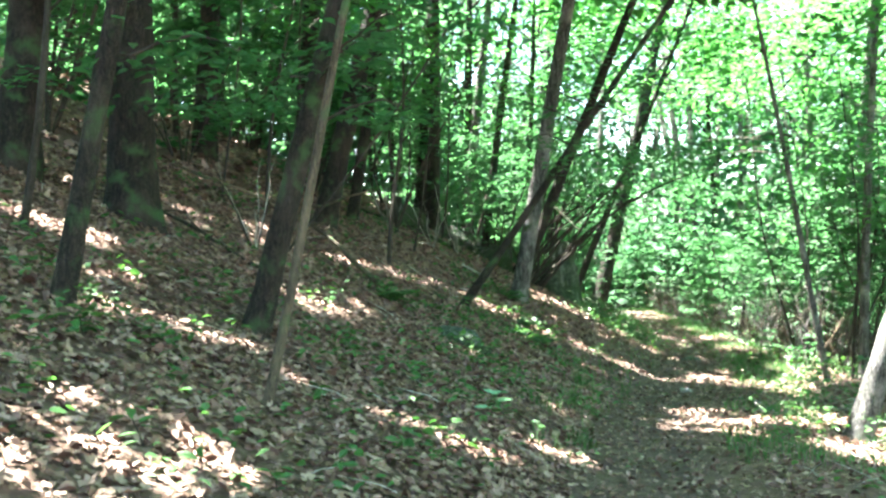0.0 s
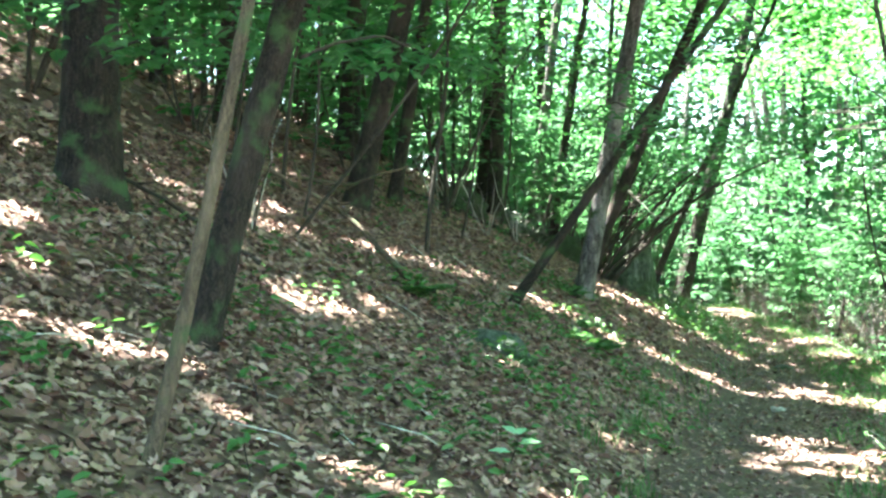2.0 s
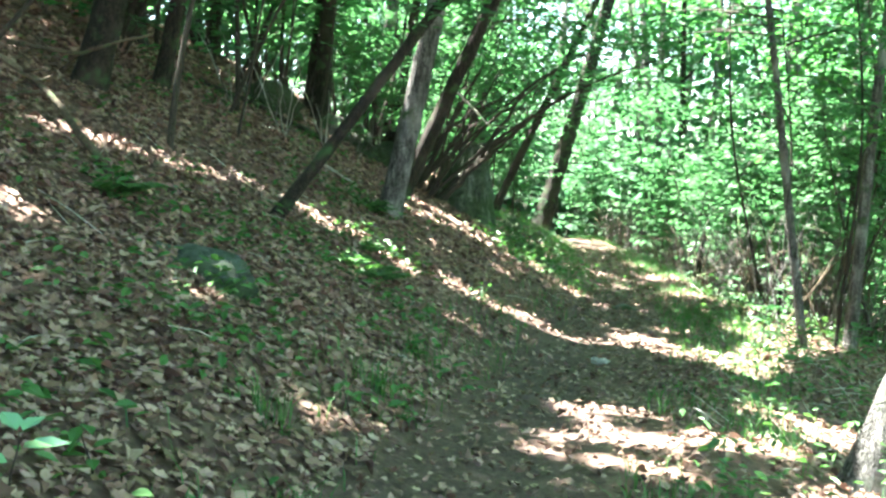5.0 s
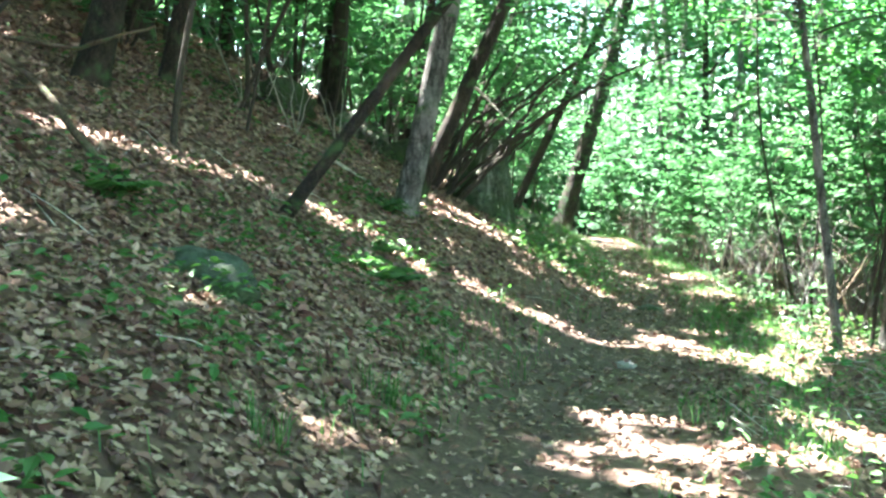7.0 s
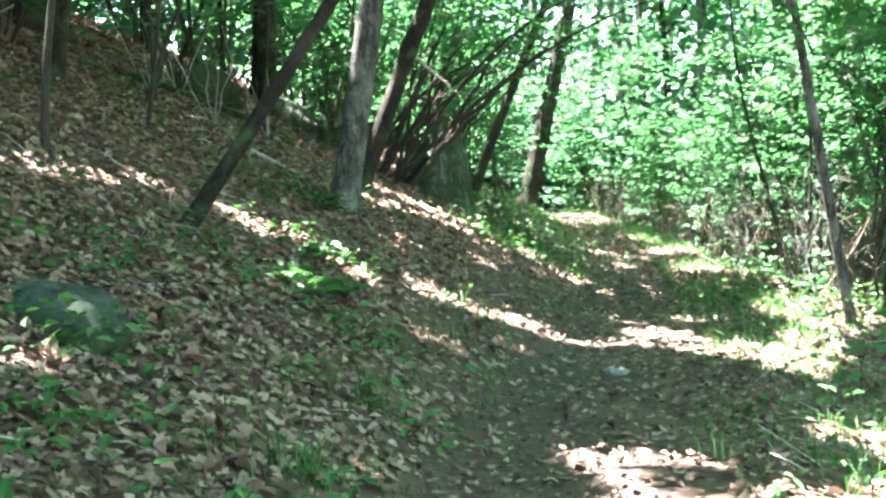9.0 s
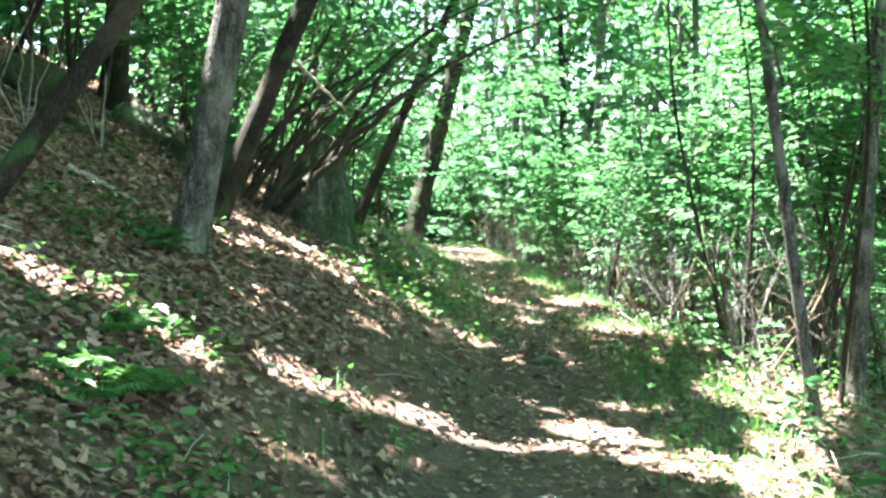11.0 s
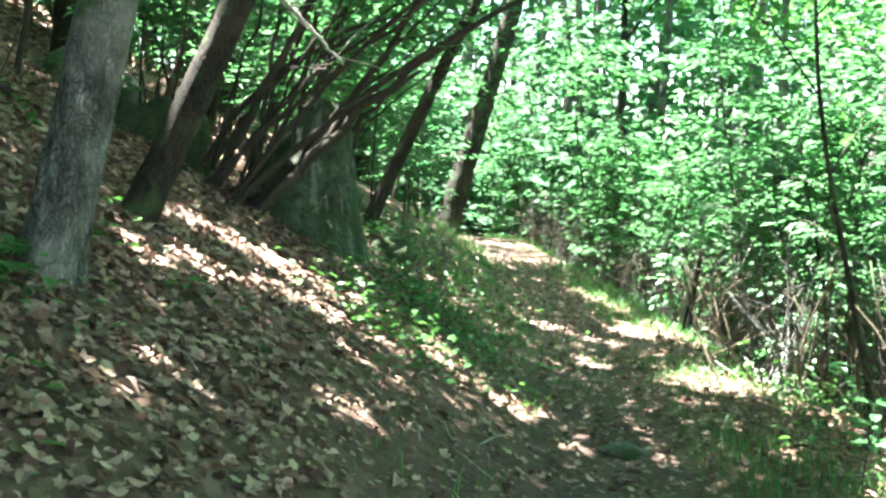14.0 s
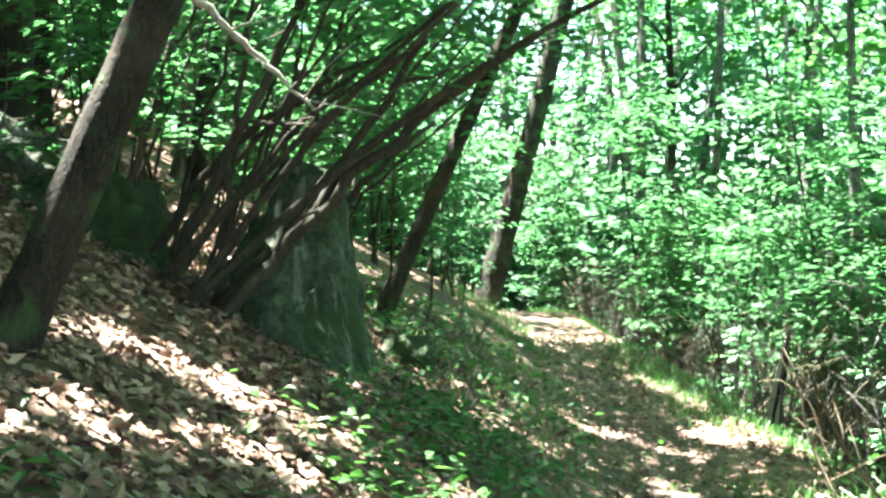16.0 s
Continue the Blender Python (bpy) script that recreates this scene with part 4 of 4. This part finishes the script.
def snag():
    holder = tagged(new("snag"), "sunlit broken dead snag with split pale wood below the trail", "snag")
    x, y = 6.95, 27.0
    holder.location = (x, y, gz(x, y))
    holder.scale = (.5, .5, .7)
    put("trunk", tube("trunk", [(0, 0, -.2), (.03, 0, .3), (.14, 0, .9), (.24, 0, 1.45), (.3, 0, 1.75)], [.17, .13, .11, .09, .03], bark_dark, 12, .3, 9), holder)
    put("splinter", tube("splinter", [(-.16, -.05, -.2), (-.1, -.08, .5), (.06, -.1, 1.1), (.2, -.1, 1.62)], [.06, .05, .04, .012], dead_wood, 7, .4, 10), holder)
    put("splinter", tube("splinter", [(.02, -.12, -.2), (.02, -.14, .4), (.1, -.13, .75)], [.05, .045, .01], dead_wood, 7, .4, 11), holder)


snag()
for i, (x, y, lean, h) in enumerate(((6.6, 21.2, (-.16, .02), 5.5), (6.85, 21.4, (-.05, .05), 5.5), (7.0, 19.6, (-.02, 0), 6.5))):
    tree("sapling", "thin dark crooked sapling at the lower edge of the trail", x, y, .028, lean, h, bark_dark, 420, 1.1, 500 + i, wobble=.03, sides=8, flare=.3, bare=.35, leaf=.13, category="sapling")
for i, (x, y, lean, h) in enumerate(((-1.95, 14.1, (.1, 0), 4.2), (-2.35, 15.0, (.15, .05), 5), (-.75, 15.6, (.05, 0), 4.2), (-.5, 17.6, (.22, 0), 4.5), (-.1, 22.6, (.12, 0), 4.5), (.6, 25.6, (.2, 0), 5), (-1.2, 22.8, (-.05, 0), 5),
                                     (1.9, 27.6, (.15, 0), 5), (-3.1, 8.3, (.12, 0), 4), (-2.9, 14.8, (.08, 0), 5), (-.9, 24.4, (.1, 0), 5), (1.6, 26.0, (.25, 0), 4.5), (-1.9, 13.0, (.72, 0), 4.6), (-.9, 19.3, (.5, 0), 4.4))):
    tree("sapling", "thin dark sapling with few leaves on the slope", x, y, .02 + .008 * (i % 3), lean, h, bark_stem, 260, 1.0, 540 + i, wobble=.03, sides=7, flare=.3, bare=.4, leaf=.12, category="sapling")
tree("sapling", "slim tan sapling leaning on the leafy slope", -1.05, 6.55, .033, (.265, .09), 7, bark_tan, 900, 1.5, 510, wobble=.022, sides=12, flare=.5, bare=.45, leaf=.14, category="sapling")


# ---- low plants ----
def ground_cover():
    g = np.random.default_rng(88)
    P, S, H = [], [], []
    spots = [(1.1, 15.9, .45, 160), (.6, 14.9, .5, 140), (.2, 13.6, .5, 90), (-.6, 13.3, .3, 160), (.35, 12.4, .35, 110), (1.3, 14.3, .5, 120), (1.05, 18.0, .4, 140),
             (3.0, 26.4, .6, 200), (3.4, 28.4, .7, 220), (3.15, 25.0, .5, 160), (2.9, 20.6, .5, 260), (3.2, 21.6, .5, 300), (3.3, 22.6, .7, 420), (3.6, 24.5, .8, 380), (4.0, 27, .8, 260), (-2.6, 5.5, .6, 45), (-1.2, 6.1, .5, 30), (-.5, 6.9, .6, 30), (-1.4, 9.6, .6, 120), (-.3, 9.6, .7, 120), (0, 11.2, .6, 90),
             (.4, 17.2, .5, 110), (.2, 8.2, .5, 16), (1.0, 8.9, .4, 16), (-3.6, 7.6, .8, 120), (-.6, 4.9, .5, 20)]
    for _ in range(320):
        s, y = -6.5 + 5.8 * g.random(), 3.5 + 20 * g.random()
        if g.random() < (.75 if s > -3.2 and y > 13.5 else .4):
            continue
        spots.append((s + float(line_x(y)), y, .12 + .2 * g.random(), int(6 + 20 * g.random())))
    for _ in range(190):
        s, y = 1.0 + 3.6 * g.random() ** 1.2, 5 + 27 * g.random()
        spots.append((s + float(line_x(y)), y, .15 + .25 * g.random(), int(14 + 30 * g.random())))
    for x, y, r, n in spots:
        px, py = x + g.normal(0, r * .6, n), y + g.normal(0, r * .6, n)
        right = x - float(line_x(y)) > 0.9
        h = (0.03 + (0.34 if right else 0.16) * g.random(n) ** 1.5)
        P.append(np.stack([px, py, land(px, py) + h], 1))
        S.append((0.05 + 0.055 * g.random(n)) * (0.9 if right else 1))
    P, S = np.vstack(P), np.concatenate(S)
    D, N = flat_directions(len(P), 0.4, g)
    me = leaves("ground_cover", P, D, N, S, leaf_herb)
    tagged(put("ground_cover", me), "low green seedlings and herbs among the dry leaves", "ground plants", kind="stuff")


ground_cover()


def grass():
    g = np.random.default_rng(89)
    X, Y, L = [], [], []
    for s0, s1, y0, y1, n, ln in ((-1.7, -.6, 19.5, 32, 2600, .11), (-.6, .7, 21, 34, 2600, .07), (.35, 1.5, 18, 30, 4200, .1), (-1.7, -.4, 30, 42, 2200, .18), (.4, 1.6, 26, 42, 3600, .12), (.6, 1.7, 9, 33, 6200, .15), (-1.4, -.6, 8, 19, 700, .14), (1.5, 3, 6, 22, 900, .14)):
        s, y = s0 + (s1 - s0) * g.random(n), y0 + (y1 - y0) * g.random(n)
        k = np.sin(1.3 * y + 2 * s) * np.sin(.7 * y) + 0.9 * g.random(n) > 0.25
        X.append((s + line_x(y))[k]); Y.append(y[k]); L.append(ln * (.5 + g.random(k.sum())))
    for x, y, n in ((1.35, 11.9, 60), (1.15, 9.4, 50), (.9, 10.4, 40), (1.6, 13.1, 40)):
        X.append(x + g.normal(0, .07, n)); Y.append(y + g.normal(0, .07, n)); L.append(.1 + .2 * g.random(n))
    x, y, ln = np.concatenate(X), np.concatenate(Y), np.concatenate(L)
    n = len(x)
    a = g.random(n) * 6.28
    bend = ln * (.3 + .6 * g.random(n))
    base = np.stack([x, y, land(x, y) - .01], 1)
    out = np.stack([np.cos(a), np.sin(a), np.zeros(n)], 1)
    side = np.stack([-np.sin(a), np.cos(a), np.zeros(n)], 1) * .0035
    up = np.array([0, 0, 1.0])
    mid = base + out * (bend * .3)[:, None] + up * (ln * .6)[:, None]
    tip = base + out * bend[:, None] + up * (ln * .85)[:, None]
    V = np.stack([base - side, base + side, mid + side * .8, mid - side * .8, tip], 1).reshape(-1, 3)
    o = np.arange(n)[:, None] * 5
    F = np.vstack([o + np.array([0, 1, 2]), o + np.array([0, 2, 3]), o + np.array([3, 2, 4])])
    tagged(put("grass", np_mesh("grass", V, F, leaf_herb)), "thin green grass along the trail's edges", "grass", kind="stuff")


grass()


def fern(x, y, size, seed, n=8):
    g = np.random.default_rng(seed)
    holder = tagged(new("fern"), "green feathery fern growing in the leaf litter", "fern", group="ferns on the bank")
    holder.location = (x, y, gz(x, y))
    for i in range(n):
        a = i * 6.28 / n + g.normal(0, .2)
        ln = size * (.75 + .4 * g.random())
        t = np.linspace(0, 1, 15)
        r, z = ln * t, ln * (.75 * t - .62 * t ** 2.2)
        spine = np.stack([math.cos(a) * r, math.sin(a) * r, z], 1)
        fr = put("frond", tube("frond", spine, np.linspace(.004, .001, 15), leaf_herb, 4), holder)
        w = ln * .3 * np.sin(np.pi * np.clip(t * .92 + .1, 0, 1))
        P, D, S = [], [], []
        for j in range(1, 15):
            for side in (-1, 1):
                P.append(spine[j]); S.append(w[j] + .01)
                aa = a + side * 1.25
                D.append((math.cos(aa), math.sin(aa), -.25))
        put("leaflet", leaves("leaflet", np.array(P), np.array(D), np.tile((0., 0., 1.), (len(P), 1)), np.array(S), leaf_herb), fr)["kind"] = "stuff"


for i, (x, y, sz) in enumerate(((1.12, 14.75, .36), (.95, 14.95, .3), (1.28, 15.1, .26), (1.08, 15.7, .28), (.95, 18.1, .34), (-.62, 13.35, .36), (1.0, 17.85, .3))):
    fern(x, y, sz, 600 + i)


def seedling_model(label, seed, height, n, leaf, mat):
    g = np.random.default_rng(seed)
    holder = tagged(new("seedling"), label, "seedling", group="seedlings")
    line = bent_line((0, 0, -.03), (g.normal(0, .3), g.normal(0, .3)), height, 6, .05, g)
    put("stem", tube("stem", line, np.linspace(.005, .002, 6), bark_stem, 5), holder)
    for i in range(n):
        p = line[3 + i % 3]
        a = i * 2.4 + g.random()
        D = np.array([[math.cos(a), math.sin(a), g.normal(0.05, .2)]])
        put("leaf", leaves("leaf", p[None] + D * .02, D, np.array([[g.normal(0, .25), g.normal(0, .25), 1]]), np.array([leaf * (.7 + .5 * g.random())]), mat), holder)
    return holder


SEED = [seedling_model("small green seedling standing in the dry leaves", 71, .14, 5, .085, leaf_herb),
        seedling_model("small green seedling standing in the dry leaves", 72, .22, 6, .09, leaf_herb),
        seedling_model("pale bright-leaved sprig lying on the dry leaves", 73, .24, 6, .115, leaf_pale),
        seedling_model("leafy young maple seedling at the trail's edge", 74, .6, 16, .16, leaf_green)]
where = [(0, -1.9, 5.3), (1, -1.3, 5.0), (2, .36, 8.5), (3, 5.05, 16.4)]
g = np.random.default_rng(90)
for i in range(30):
    y = 4.5 + 16 * g.random()
    where.append((int(g.integers(0, 2)), float(line_x(y)) - .9 - 5 * g.random(), y))
for i in range(22):
    y = 8 + 20 * g.random()
    where.append((3 if i % 3 == 0 and y > 14 else 1, float(line_x(y)) + 1.2 + 1.6 * g.random(), y))
done = set()
for k, x, y in where:
    m = pose(x, y, gz(x, y), 0, 0, 360 * g.random())
    if k in done:
        copy_thing(SEED[k], m)
    else:
        done.add(k)
        SEED[k].matrix_basis = m


def dry_twigs():
    g = np.random.default_rng(95)
    many = []
    for _ in range(420):
        y = 5 + 24 * g.random()
        s = 1.0 + 2.4 * g.random() if g.random() < .6 else -.9 - 5 * g.random()
        x = s + float(line_x(y))
        a, ln, up = g.random() * 6.28, .12 + .4 * g.random(), g.random() * (.5 if s > 0 else .15)
        x1, y1 = x + math.cos(a) * ln, y + math.sin(a) * ln
        z0, z1 = gz(x, y) + .01, gz(x1, y1) + .02 + up * ln
        many.append((np.array([(x, y, z0), ((x + x1) / 2 + g.normal(0, .02), (y + y1) / 2, (z0 + z1) / 2 + .02), (x1, y1, z1)]), np.array([.004, .0035, .002])))
    tagged(put("dry_twigs", tubes("dry_twigs", many, dead_wood, 4)), "thin pale dry twigs scattered on the ground", "twigs", kind="stuff")


dry_twigs()


# leafless brush along the lower side of the far trail
def brush_model(seed):
    g = np.random.default_rng(seed)
    holder = tagged(new("brush"), "thin bare grey-brown stems of dry brush below the trail", "brush", group="dry brush below the trail")
    for i in range(5):
        h = 0.9 + 1.3 * g.random()
        line = bent_line((g.normal(0, .15), g.normal(0, .15), -.1), (g.normal(.1, .35), g.normal(0, .3)), h, 8, .05, g, droop=.12)
        stem = put("stem", tube("stem", line, np.linspace(.013, .004, 8), BRUSH_BARK[i % 2], 5), holder)
        twigs = []
        for j in (2, 3, 4, 5, 6):
            d = np.array([g.normal(0, .22), g.normal(0, .22), .08 + .2 * g.random()])
            twigs.append((np.stack([line[j], line[j] + d * .6, line[j] + d * 1.2 + g.normal(0, .03, 3)]), np.array([.005, .004, .002])))
        put("twig", tubes("twig", twigs, BRUSH_BARK[i % 2], 4), stem)["kind"] = "stuff"
    return holder


BRUSH_BARK = (bark_grey, bark_tan)
BRUSH = [brush_model(k) for k in (141, 142, 143)]
g = np.random.default_rng(144)
for i in range(84):
    y = 19 + 22 * g.random()
    x = float(line_x(y)) + 1.5 + 2.6 * g.random() ** 1.4
    m = pose(x, y, gz(x, y), 0, 0, 360 * g.random())
    if i < 3:
        BRUSH[i].matrix_basis = m
    else:
        copy_thing(BRUSH[i % 3], m)


for x, y, turn, size in ((3.4, 23.3, 40, .5), (3.2, 24.3, 150, .45), (3.7, 25.4, 260, .55), (.55, 21.9, 80, .6), (-.35, 21.0, 200, .65)):
    copy_thing(BRUSH[0], pose(x, y, gz(x, y), 0, 0, turn)).scale = (size, size, size)


# a sapling below the trail, the sun on its wide leaves put into their pale colour
pale = sapling_model("sapling", "sapling below the trail with wide leaves coloured pale to look sunlit", 131, 2.6, 16, 12, 0.24, mat=leaf_pale, low=0.3)
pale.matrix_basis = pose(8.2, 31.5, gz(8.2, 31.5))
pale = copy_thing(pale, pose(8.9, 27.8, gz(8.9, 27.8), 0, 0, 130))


# the leaves that lie nearest to the walk, one by one
g = np.random.default_rng(123)
SHAPES = []
for i in range(6):
    V = (LOBED_V, OVATE_V * np.array([1.3, 1, 2.2]))[i % 2] * np.array([1, 1, g.normal(1.2, .8)])
    F = (LOBED_F, OVATE_F)[i % 2]
    SHAPES.append(np_mesh("dry_leaf", V * (0.07 + 0.009 * i), F, dry_leaf_single, smooth=False))
floor_ob = bpy.data.objects["ground"]
for i in range(300):
    y = 5.5 + 16 * g.random()
    x = float(line_x(y)) - 0.6 - 1.9 * g.random()
    ob = put("dry_leaf", SHAPES[i % 6], floor_ob)
    slope = math.degrees(math.atan2(gz(x - .1, y) - gz(x + .1, y), .2))
    ob.matrix_basis = pose(x, y, gz(x, y) + .035, g.normal(0, 9), slope + g.normal(0, 9), 0) @ pose(0, 0, 0, 0, 0, 360 * g.random())
